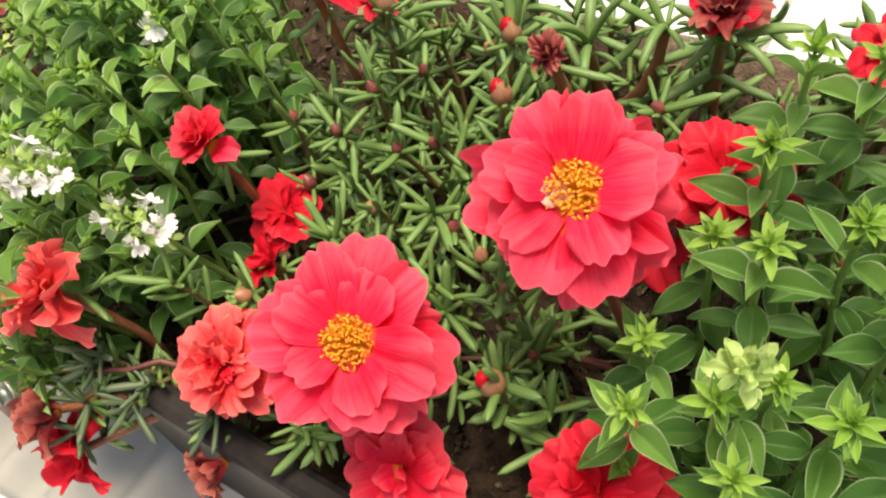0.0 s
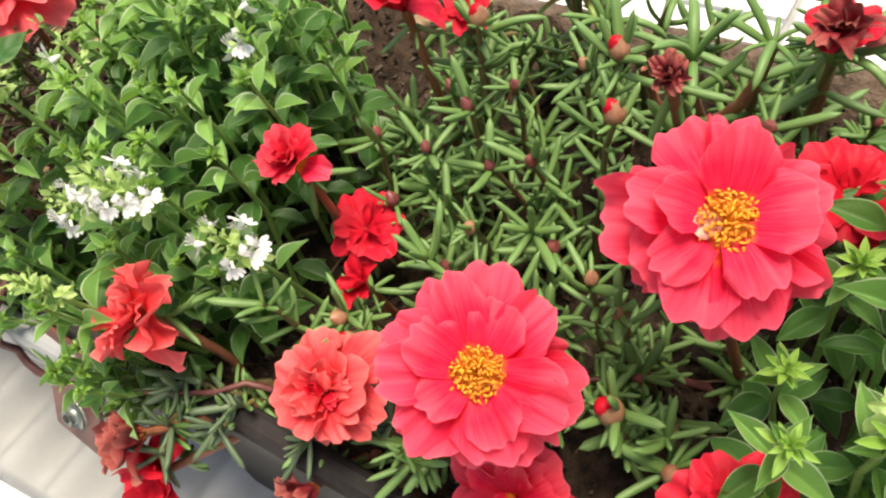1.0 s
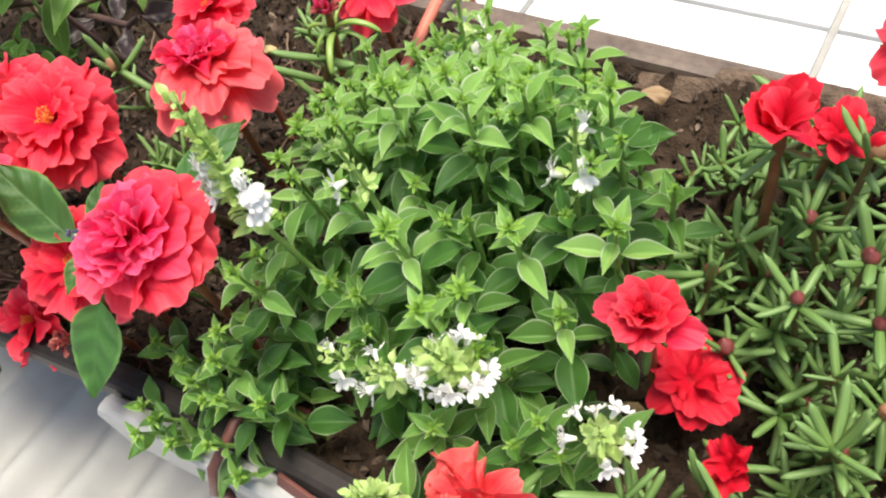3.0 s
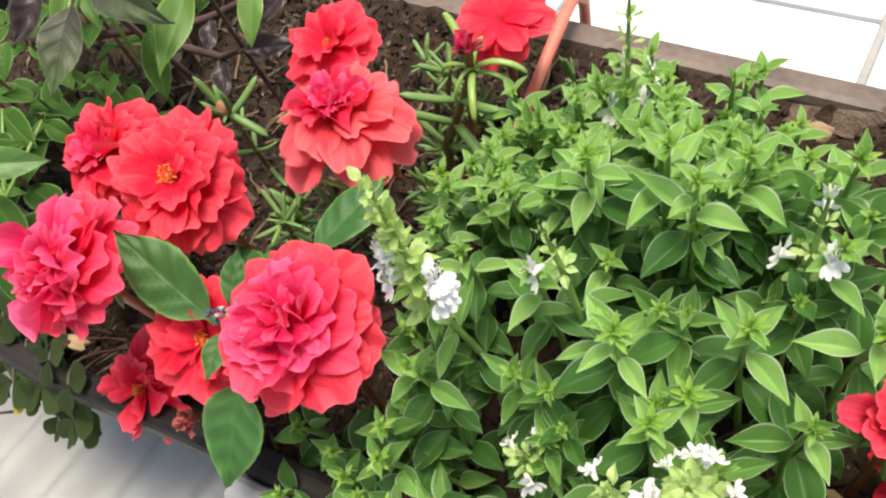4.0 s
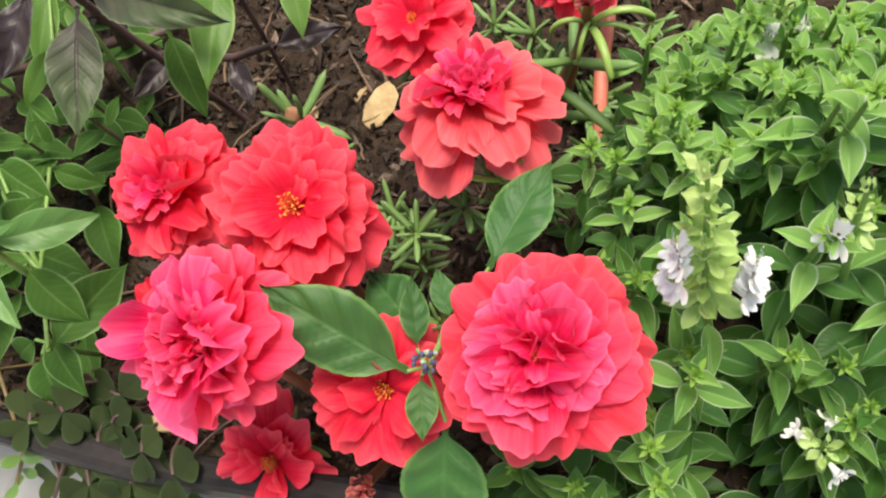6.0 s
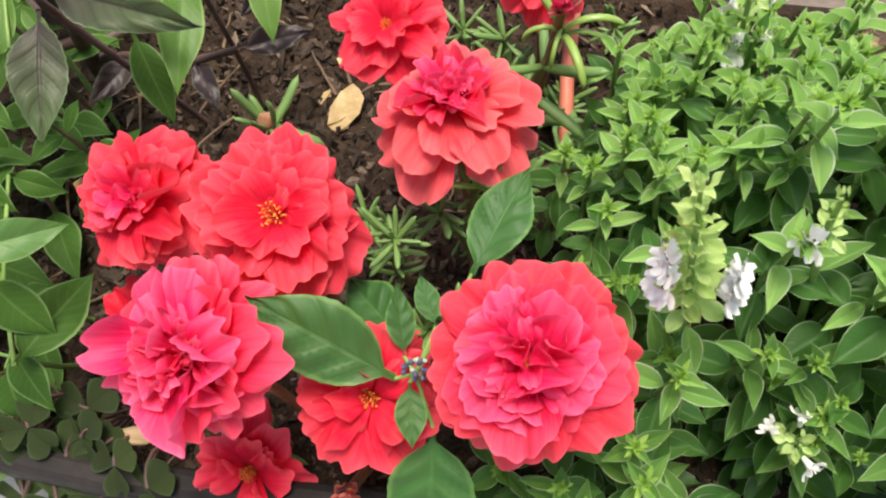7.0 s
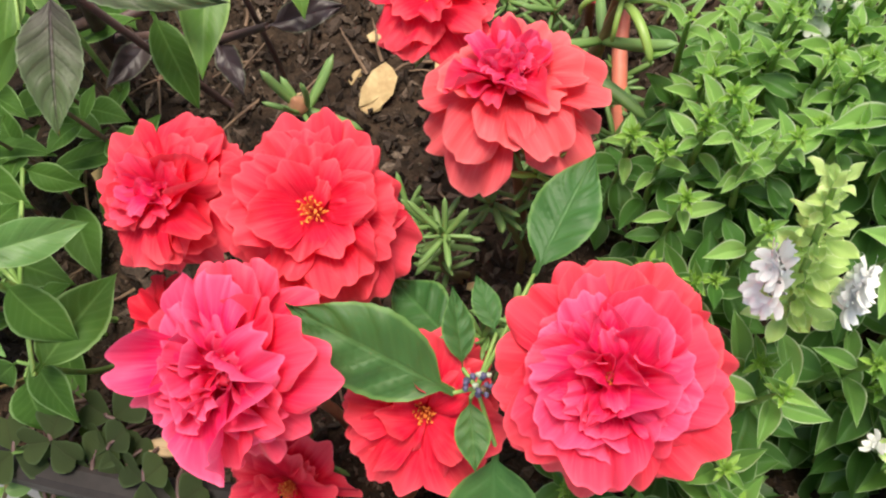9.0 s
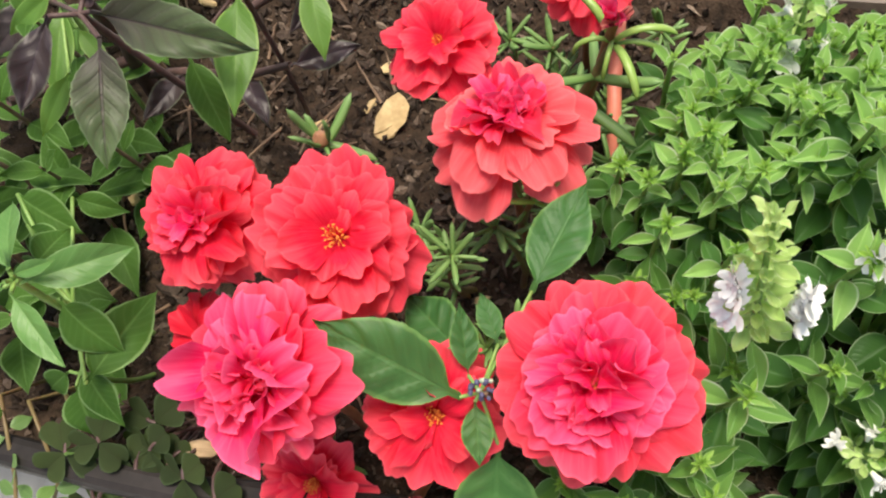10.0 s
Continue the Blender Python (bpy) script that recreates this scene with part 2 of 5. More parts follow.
M_PLASTIC = plain("dark_plastic", (0.012, 0.011, 0.011), (0.034, 0.029, 0.028), 0.5, 25, 300, 0.15, 0.0004, spec=0.13)
M_CRUMB = crumb_skin()
M_RIM = plain("rim_grey", (0.075, 0.053, 0.042), (0.20, 0.15, 0.12), 0.6, 40, 260, 0.4, 0.0008)
M_LEDGE = plain("ledge_cream", (0.31, 0.305, 0.29), (0.41, 0.405, 0.385), 0.6, 9, 90, 0.2, 0.0008)
M_GREYBAND = plain("grey_flashing", (0.24, 0.245, 0.255), (0.34, 0.345, 0.35), 0.4, 20, 200, 0.15, 0.0004)
M_TILE = plain("white_tile", (0.74, 0.74, 0.72), (0.84, 0.84, 0.82), 0.5, 4, 60, 0.1, 0.0006)
M_GROUT = plain("grout", (0.28, 0.28, 0.275), (0.40, 0.40, 0.39), 0.9, 8, 80)
M_BRACKET = plain("bracket_brown", (0.075, 0.026, 0.022), (0.15, 0.052, 0.042), 0.5, 60, 500)
M_ROD = plain("rod_salmon", (0.52, 0.13, 0.085), (0.66, 0.21, 0.14), 0.5, 60, 400)
M_BOLT = plain("bolt_zinc", (0.20, 0.23, 0.21), (0.36, 0.40, 0.37), 0.5, 200, 900, metal=0.7)
M_CHIP = plain("wood_chip", (0.42, 0.28, 0.13), (0.62, 0.46, 0.24), 0.8, 150, 700, 0.7, 0.0008)
M_DRYLEAF = blade("leaf_dry", (0.34, 0.22, 0.12), (0.56, 0.40, 0.24), (0.4, 0.28, 0.18), (0.25, 0.14, 0.07), glow=(0.5, 0.3, 0.15), rough=0.7)
M_LAVENDER = plain("floret_blue", (0.03, 0.03, 0.06), (0.14, 0.13, 0.24), 0.7, 500, 1500)
M_SEEDHEAD = plain("seed_head", (0.25, 0.34, 0.24), (0.45, 0.5, 0.38), 0.7, 500, 1500)
M_YELLOW = plain("floret_yellow", (0.7, 0.48, 0.02), (0.85, 0.62, 0.05), 0.6, 300, 900)


# ---- mesh tools ----
def mesh_of(name, verts, faces, material, uvs=None, smooth=True):
    me = bpy.data.meshes.new(name)
    me.from_pydata([tuple(v) for v in verts], [], faces)
    if uvs is not None:
        layer = me.uv_layers.new(name="UVMap")
        for lp in me.loops:
            layer.data[lp.index].uv = uvs[lp.vertex_index]
    for p in me.polygons:
        p.use_smooth = smooth
    me.materials.append(material)
    me.update()
    return me


def grid_faces(nu, nv):
    return [(j * nu + i, j * nu + i + 1, (j + 1) * nu + i + 1, (j + 1) * nu + i) for j in range(nv - 1) for i in range(nu - 1)]


def leaf_mesh(name, material, width=0.46, fold=0.25, droop=0.25, wave=0.02, nu=7, nv=9, seed=0, belly=0.42, stalk=0.1, teeth=0.0, point=0.9, quilt=0.0, hem=0.0):
    """A leaf of length 1 along y, its face to z, folded along the midrib, drooping towards the tip, with a thin underside."""
    rng = random.Random(seed)
    ph = rng.uniform(0, 6.28)
    verts, uvs = [], []
    for j in range(nv):
        v = j / (nv - 1)
        s = max(0.0, (v - stalk) / (1 - stalk))
        w = width * 0.5 * (math.sin(math.pi * s ** (math.log(0.5) / math.log(belly))) ** (point if s > 0.5 else 0.75) if 0 < s < 1 else 0.0)
        w = max(w, 0.018 if v < 0.6 else 0.002)
        if teeth and 0 < j < nv - 1:
            w *= 1 + teeth * (1 if j % 2 else -1)
        for i in range(nu):
            u = i / (nu - 1) * 2 - 1
            z = fold * abs(u) * w * 2 * 0.5 - droop * v * v + 0.12 * droop * v
            z += wave * math.sin(9 * v + ph + 2 * u) * abs(u)
            z -= 0.35 * w * u * u * 0.6
            z += hem * max(0.0, (abs(u) - 0.6) / 0.4) ** 2 * min(1.0, w * 8)
            z += quilt * math.cos((v - 0.2 * abs(u)) * 31.4) * abs(u) * (1 - abs(u)) * 4 * min(1, s * 4)
            verts.append((u * w, v * (1 - 0.12 * droop), z))
            uvs.append((i / (nu - 1), v))
    return mesh_of(name, verts, grid_faces(nu, nv), material, uvs)


def needle_mesh(name, material, bend=0.15, fat=0.1, arc=0.0, sides=7, rings=8):
    """A fleshy, nearly cylindrical leaf of length 1 along y."""
    verts, uvs, faces = [], [], []
    for j in range(rings):
        v = j / (rings - 1)
        r = fat * (0.6 + 0.46 * math.sin(math.pi * min(1, v * 0.78 + 0.1))) * (1 if v < 0.82 else math.sqrt(max(0.0, 1 - ((v - 0.82) / 0.18) ** 2)) * 0.96 + 0.04)
        z0, y0, turn = bend * v * v, v, 0.0
        if arc:
            turn = arc * v
            y0, z0 = math.sin(turn) / arc, -(1 - math.cos(turn)) / arc
        for i in range(sides):
            a = 2 * math.pi * i / sides
            verts.append((r * math.cos(a), y0 + r * 0.75 * math.sin(a) * math.sin(turn), z0 + r * 0.75 * math.sin(a) * math.cos(turn)))
            uvs.append((0.5 + 0.3 * math.cos(a), v))
    for j in range(rings - 1):
        for i in range(sides):
            k = (i + 1) % sides
            faces.append((j * sides + i, j * sides + k, (j + 1) * sides + k, (j + 1) * sides + i))
    faces.append(tuple(range(sides))[::-1])
    faces.append(tuple((rings - 1) * sides + i for i in range(sides)))
    return mesh_of(name, verts, faces, material, uvs)


def petal_mesh(name, material, width=0.8, cup=0.25, ruffle=0.06, notch=0.05, curl=0.0, seed=0, nu=25, nv=12, crease=0.05):
    """A petal of length 1 along y, its face to z: narrow claw, broad blade with lobed, toothed and rippled end."""
    rng = random.Random(seed)
    p1, p2, p3, p4 = (rng.uniform(0, 6.28) for _ in range(4))
    k1, k2, k3 = rng.uniform(2.6, 4.0), rng.uniform(6.0, 9.0), rng.uniform(14, 19)
    dip, skew = rng.uniform(-0.4, 0.4), rng.uniform(-0.1, 0.1)
    verts, uvs = [], []
    for j in range(nv):
        v = 1 - (1 - j / (nv - 1)) ** 1.4
        w = width * 0.5 * (0.2 + 0.8 * math.sin(min(1.0, v * 1.02) * math.pi / 2))
        for i in range(nu):
            u = i / (nu - 1) * 2 - 1
            lobe = 0.06 * math.exp(-((u - dip) * 7) ** 2) + notch * 0.5 * (1 - abs(math.cos(k1 * u + p2))) ** 1.5 + notch * 0.14 * (1 + math.sin(k3 * 0.8 * u + p4))
            end = 1 - 0.30 * abs(u) ** 3.2 - lobe + skew * u
            y = v * (1 - v * v * (1 - end))
            x = u * w * (1 - 0.08 * v ** 4 * abs(u))
            z = cup * x * x + 0.10 * math.sin(v * 2.6) + curl * v ** 2.5
            z += ruffle * v ** 2.4 * (math.sin(k1 * u + p3) * (0.5 + 0.5 * abs(u)) + 0.5 * math.sin(k2 * u + p4 + v) + 0.08 * v ** 3 * math.sin(k3 * u + p1))
            z += crease * v * noise.noise(Vector((x * 3.4 + seed * 3.7, y * 2.0, seed * 1.3)))
            z -= 0.05 * math.exp(-((u - dip * 0.6) * 5) ** 2) * v
            verts.append((x, y, z))
            uvs.append((i / (nu - 1), v))
    return mesh_of(name, verts, grid_faces(nu, nv), material, uvs)


def tube_mesh(name, points, radii, material, sides=7):
    pts = [Vector(p) for p in points]
    verts, faces, uvs = [], [], []
    for j, p in enumerate(pts):
        d = (pts[min(j + 1, len(pts) - 1)] - pts[max(j - 1, 0)]).normalized()
        a = d.cross(Vector((0.31, 0.9, 0.17))).normalized()
        b = d.cross(a)
        r = radii if isinstance(radii, float) else radii[j]
        for i in range(sides):
            t = 2 * math.pi * i / sides
            verts.append(p + (a * math.cos(t) + b * math.sin(t)) * r)
            uvs.append((i / sides, j / max(1, len(pts) - 1)))
    for j in range(len(pts) - 1):
        for i in range(sides):
            k = (i + 1) % sides
            faces.append((j * sides + i, j * sides + k, (j + 1) * sides + k, (j + 1) * sides + i))
    faces.append(tuple(range(sides)))
    faces.append(tuple((len(pts) - 1) * sides + i for i in range(sides))[::-1])
    return mesh_of(name, verts, faces, material, uvs)


def bow(a, b, n=7, sag=(0, 0, 0), wob=0.0, rng=random):
    """Points from a to b along a bowed line."""
    a, b, s = Vector(a), Vector(b), Vector(sag)
    out = []
    for i in range(n):
        t = i / (n - 1)
        p = a.lerp(b, t) + s * math.sin(math.pi * t)
        if 0 < i < n - 1 and wob:
            p += Vector((rng.uniform(-wob, wob), rng.uniform(-wob, wob), rng.uniform(-wob, wob)))
        out.append(p)
    return out


def frame_of(loc, d, n, s=1.0, sx=None):
    """A pose whose y runs along d and whose z leans to n."""
    y = Vector(d).normalized()
    z = Vector(n)
    z = z - y * z.dot(y)
    if z.length < 1e-5:
        z = y.orthogonal()
    z.normalize()
    x = y.cross(z)
    m = Matrix((x, y, z)).transposed().to_4x4()
    return Matrix.Translation(loc) @ m @ Matrix.Diagonal((sx if sx else s, s, s, 1))


def thing(name, base, label, category, group="", kind=""):
    e = new(name)
    e.empty_display_size = 0.01
    e.location = base
    return tagged(e, label, category, group, kind)


def part(name, me, parent, m=None, label=""):
    """One mesh object under a thing or a part; m is its pose in the world."""
    ob = new(name, me)
    ob.parent = parent
    root = parent
    chain = Matrix.Identity(4)
    while root is not None:
        chain = root.matrix_basis @ chain
        root = root.parent
    ob.matrix_basis = chain.inverted() @ (m if m is not None else Matrix.Identity(4))
    if label:
        ob["label"] = label
    return ob


def lump_mesh(name, material, stretch=(1, 1, 1), rough=0.15, seed=0, rings=6, sides=8, smooth=True):
    rng = random.Random(seed)
    verts, faces = [(0, 0, -stretch[2])], []
    for j in range(1, rings):
        a = math.pi * j / rings
        for i in range(sides):
            t = 2 * math.pi * i / sides
            r = 1 + rng.uniform(-rough, rough)
            verts.append((stretch[0] * r * math.sin(a) * math.cos(t), stretch[1] * r * math.sin(a) * math.sin(t), -stretch[2] * r * math.cos(a)))
    verts.append((0, 0, stretch[2]))
    for i in range(sides):
        faces.append((0, 1 + (i + 1) % sides, 1 + i))
    for j in range(rings - 2):
        for i in range(sides):
            k = (i + 1) % sides
            faces.append((1 + j * sides + i, 1 + j * sides + k, 1 + (j + 1) * sides + k, 1 + (j + 1) * sides + i))
    last = len(verts) - 1
    for i in range(sides):
        faces.append((1 + (rings - 2) * sides + i, 1 + (rings - 2) * sides + (i + 1) % sides, last))
    return mesh_of(name, verts, faces, material, [(0.5, 0.5)] * len(verts), smooth)


def box_bm(bm, x0, x1, y0, y1, z0, z1):
    vs = [bm.verts.new(p) for p in ((x0, y0, z0), (x1, y0, z0), (x1, y1, z0), (x0, y1, z0), (x0, y0, z1), (x1, y0, z1), (x1, y1, z1), (x0, y1, z1))]
    for f in ((0, 3, 2, 1), (4, 5, 6, 7), (0, 1, 5, 4), (1, 2, 6, 5), (2, 3, 7, 6), (3, 0, 4, 7)):
        bm.faces.new([vs[i] for i in f])


def bm_mesh(name, bm, material, bevel=0.0, smooth=False):
    if bevel:
        bmesh.ops.bevel(bm, geom=bm.edges[:], offset=bevel, segments=2, affect="EDGES", profile=0.6)
    me = bpy.data.meshes.new(name)
    bm.to_mesh(me)
    bm.free()
    for p in me.polygons:
        p.use_smooth = smooth
    me.materials.append(material)
    return me


def solid(name, material, boxes, bevel=0.0):
    bm = bmesh.new()
    for b in boxes:
        box_bm(bm, *b)
    return bm_mesh(name, bm, material, bevel)


# ---- the setting ----
X0, X1 = -0.66, 0.32
Y0, Y1 = 0.06, 0.307
RIM, SOIL, LEDGE_Z = 0.206, 0.188, 0.10
LEDGE_Y = 0.037

# white tiled floor far below, reaching past the view on all sides
ground = new("ground", solid("ground", M_GROUT, [(-40, 40, -40, 40, -0.66, -0.612)]))
tagged(ground, "pale grey mortar bed under white floor tiles", "floor", kind="structure")
tile_me = solid("tile", M_TILE, [(-0.292, 0.292, -0.292, 0.292, -0.012, 0.012)], 0.004)
for i in range(-4, 4):
    for j in range(-4, 6):
        part("tile", tile_me, ground, pose(-0.23 + 0.6 * i + 0.3, 1.42 + 0.6 * j + 0.3, -0.6))

def front(x):
    """The front wall bows outwards towards the far end."""
    return 0.0905 - 0.35 * max(0.0, -0.2 - max(x, -0.42)) ** 2


# cream ribbed ledge that carries the trough
def ledge():
    rib, depth, n = 0.036, 0.012, 12
    prof = []
    steps = int((X1 - X0 + 0.9) / rib) * n
    for k in range(steps + 1):
        x = X0 - 0.45 + k * rib / n
        prof.append((x, -depth * 0.5 + depth * 0.5 * math.cos(2 * math.pi * k / n)))
    verts, faces = [], []
    rows = [(y, LEDGE_Z + z) for y, z in ((LEDGE_Y - 0.002, -0.04), (LEDGE_Y, -0.006), (LEDGE_Y + 0.004, 0.0), (0.2, 0.0), (0.36, 0.0), (0.362, -0.04))]
    for k, (y, z) in enumerate(rows):
        for x, d in prof:
            verts.append((x, y + (front(x) - 0.0905 if k < 3 else 0), z + d))
    m = len(prof)
    for j in range(len(rows) - 1):
        for i in range(m - 1):
            faces.append((j * m + i, j * m + i + 1, (j + 1) * m + i + 1, (j + 1) * m + i))
    ob = new("ledge", mesh_of("ledge", verts, faces, M_LEDGE))
    return tagged(ob, "cream ribbed ledge under the flower trough", "ledge", kind="structure")

ledge()
wall_low = new("wall_low", solid("wall_low", M_LEDGE, [(X0 - 0.45, X1 + 0.45, LEDGE_Y + 0.02, 0.35, -0.612, LEDGE_Z - 0.0145)]))
tagged(wall_low, "cream painted low wall below the ledge", "wall", kind="structure")


def strip(name, material, a, b, z0, z1, x0=X0, x1=X1, taper=0.0):
    """A long bar that follows the bowed front, with rounded upper edges."""
    prof = [(a, z0), (a, z1 - 0.003), (a + 0.001, z1 - 0.001), (a + 0.003, z1), (b - 0.003, z1), (b - 0.001, z1 - 0.001), (b, z1 - 0.003), (b, z0)] if b - a > 0.007 else [(a, z0), (a, z1), (b, z1), (b, z0)]
    n, m = 40, len(prof)
    verts, faces = [], []
    for i in range(n + 1):
        x = x0 + (x1 - x0) * i / n
        lean = taper * min(1.0, max(0.0, (-0.2 - x) / 0.08))
        for dy, z in prof:
            verts.append((x, front(x) + dy + lean * (z1 - z) / (z1 - z0), z))
    for i in range(n):
        for j in range(m):
            k = (j + 1) % m
            faces.append((i * m + j, i * m + k, (i + 1) * m + k, (i + 1) * m + j))
    faces += [tuple(range(m))[::-1], tuple(n * m + j for j in range(m))]
    return mesh_of(name, verts, faces, material, smooth=False)


def trough():
    t = thing("flower_trough", ((X0 + X1) / 2, (Y0 + Y1) / 2, LEDGE_Z), "long dark plastic flower trough with a grey rim, filled with soil", "planter")
    w = 0.005
    part("front_wall", strip("front_wall", M_PLASTIC, 0.0, w, LEDGE_Z + 0.001, RIM - 0.012, taper=0.02), t)
    part("back_wall", solid("back_wall", M_RIM, [(X0, X1, Y1 - w, Y1, LEDGE_Z + 0.001, RIM - 0.006)]), t)
    part("end_wall", solid("end_wall", M_PLASTIC, [(X0 - w, X0, Y0, Y1, LEDGE_Z + 0.001, RIM - 0.006)]), t)
    part("end_wall", solid("end_wall", M_PLASTIC, [(X1, X1 + w, Y0, Y1, LEDGE_Z + 0.001, RIM - 0.006)]), t)
    part("base", solid("base", M_PLASTIC, [(X0, X1, 0.097, Y1 - w, LEDGE_Z + 0.001, LEDGE_Z + 0.01)]), t)
    part("front_rim", strip("front_rim", M_PLASTIC, -0.003, 0.007, RIM - 0.012, RIM), t, label="glossy dark rolled front rim")
    part("back_rim", solid("back_rim", M_RIM, [(X0 - 0.008, X1 + 0.008, Y1 - 0.007, Y1 + 0.007, RIM - 0.006, RIM + 0.006)], 0.004), t, label="dusty grey-brown back rim")
    part("band", strip("band", M_GREYBAND, -0.0125, -0.0035, RIM - 0.031, RIM - 0.003, -0.322, -0.2), t, label="light grey metal band along the front")
    return t

trough()


def soil_height(x, y):
    return SOIL + 0.021 * max(0.0, (y - 0.25) / 0.05) ** 1.3 + 0.004 * noise.noise(Vector((x * 22, y * 22, 0))) + 0.004 * noise.noise(Vector((x * 75, y * 75, 3))) + 0.0022 * noise.noise(Vector((x * 240, y * 240, 7)))


def soil():
    nx, ny = 420, 100
    verts = []
    for j in range(ny):
        for i in range(nx):
            x = X0 + 0.001 + (X1 - X0 - 0.002) * i / (nx - 1)
            y = front(x) + 0.0055 + (Y1 - front(x) - 0.0115) * j / (ny - 1)
            verts.append((x, y, soil_height(x, y)))
    ob = new("soil", mesh_of("soil", verts, grid_faces(nx, ny), M_SOIL))
    tagged(ob, "dark crumbly potting soil with bark in the trough", "soil", kind="stuff")
    rng = random.Random(5)
    verts, faces = [], []
    for k in range(14000):
        x = rng.uniform(X0 + 0.01, 0.1) if k % 3 else rng.uniform(-0.5, -0.28)
        y = rng.uniform(front(x) + 0.009, Y1 - 0.009)
        if k % 12 == 0 and x > -0.236:
            y = rng.uniform(Y1 - 0.009, Y1 + 0.004)
        rim = y >= Y1 - 0.009
        s = rng.choice((0.0006, 0.0007, 0.0009, 0.0011, 0.0014, 0.0018, 0.0024)) if not rim else rng.uniform(0.0005, 0.0012)
        c = Vector((x, y, (soil_height(x, y) if not rim else RIM + 0.0095) + s * 0.4))
        q = Euler((rng.uniform(0, 6), rng.uniform(0, 6), rng.uniform(0, 6))).to_matrix()
        k = len(verts)
        st = (rng.uniform(0.6, 2.6), rng.uniform(0.5, 1.0), rng.uniform(0.4, 0.8))
        for p in ((1, 0, 0), (-1, 0, 0), (0, 1, 0), (0, -1, 0), (0, 0, 1), (0, 0, -1)):
            verts.append(c + q @ Vector((p[0] * s * st[0], p[1] * s * st[1], p[2] * s * st[2])) * rng.uniform(0.8, 1.2))
        for f in ((0, 2, 4), (2, 1, 4), (1, 3, 4), (3, 0, 4), (2, 0, 5), (1, 2, 5), (3, 1, 5), (0, 3, 5)):
            faces.append(tuple(k + i for i in f))
    cr = new("soil_crumbs", mesh_of("soil_crumbs", verts, faces, M_CRUMB, smooth=False))
    tagged(cr, "brown bark crumbs and soil clods lying on the soil", "soil", kind="stuff")

soil()


def spill():
    """A low bank of soil that has piled up on the back rim."""
    nx, ny = 260, 12
    verts = []
    for j in range(ny):
        v = j / (ny - 1)
        for i in range(nx):
            x = -0.24 + 0.36 * i / (nx - 1)
            n = noise.noise(Vector((x * 60, v * 2, 1))) + 0.6 * noise.noise(Vector((x * 210, v * 7, 5)))
            fade = min(1.0, (x + 0.24) / 0.07)
            verts.append((x, Y1 - 0.014 + 0.024 * v + 0.0012 * n, RIM - 0.003 + math.sin(math.pi * v) * fade * (0.0115 + 0.0022 * n)))
    ob = new("soil_spill", mesh_of("soil_spill", verts, grid_faces(nx, ny), M_SOIL_DRY))
    tagged(ob, "brown soil piled on the back rim of the trough", "soil", kind="stuff")

spill()

# ---- meshes that repeat ----
BASIL = [leaf_mesh("basil_leaf", M_BASIL, 0.31 + 0.03 * i, 1.3 + 0.3 * (i % 2), -0.02 + 0.06 * i, 0.02, nu=13, nv=12, seed=i, belly=0.45, point=1.15, hem=0.02) for i in range(4)]
BASIL_LOW_SHADED = [leaf_mesh("basil_leaf_low_shaded", M_BASIL_OLD_SHADED, 0.42 + 0.03 * i, 0.8, 0.05 + 0.07 * i, 0.03, nu=11, nv=11, seed=10 + i, belly=0.46, point=1.0, hem=0.025) for i in range(3)]
BASIL_NEW = [leaf_mesh("basil_leaf_young", M_BASIL_NEW_LIT, 0.30 + 0.03 * i, 1.3, 0.02 + 0.08 * i, 0.02, nu=13, nv=10, seed=14 + i, belly=0.47, point=1.0, hem=0.02) for i in range(3)]
FRESH = [leaf_mesh("basil_leaf_fresh", M_BASIL_NEW_LIT, 0.33 + 0.03 * i, 1.2, 0.02 + 0.06 * i, 0.02, nu=13, nv=12, seed=5 + i, belly=0.45, point=1.15, hem=0.02) for i in range(3)]
TIP = [leaf_mesh("tip_leaf", M_TIP, 0.32, 1.0, -0.15 + 0.15 * i, 0.02, nu=5, nv=7, seed=20 + i) for i in range(3)]
BRACT = [leaf_mesh("bract_leaf", M_BRACT, 0.5, 0.7, -0.45 + 0.3 * i, 0.07, nu=7, nv=9, seed=24 + i, belly=0.5, point=0.7) for i in range(3)]
SWEET = [leaf_mesh("sweet_leaf", M_LEFT, 0.44 + 0.04 * i, 0.35, 0.22 + 0.12 * i, 0.025, nu=11, nv=21, seed=30 + i, point=1.2, quilt=0.006, teeth=0.012) for i in range(3)]
BROAD = [leaf_mesh("broad_leaf", M_BIG, 0.46 + 0.02 * i, 0.3, 0.02 + 0.05 * i, 0.03, nu=13, nv=25, seed=40 + i, point=1.25, belly=0.44, quilt=0.024, teeth=0.012) for i in range(3)]
PURPLE = [leaf_mesh("purple_leaf", M_PURPLE, 0.42, 0.45, 0.12, 0.035, nu=13, nv=25, seed=50 + i, teeth=0.02, quilt=0.014) for i in range(2)]
PURPLE_DARK = [leaf_mesh("dark_leaf", M_PURPLE_DARK, 0.38, 0.7, 0.2, 0.08, nu=13, nv=25, seed=55 + i, teeth=0.02, quilt=0.014) for i in range(2)]
NARROW = [leaf_mesh("narrow_leaf", M_LEFT, 0.40, 0.35, 0.14 + 0.1 * i, 0.03, nu=9, nv=21, seed=70 + i, point=1.0, quilt=0.003, teeth=0.015) for i in range(2)]
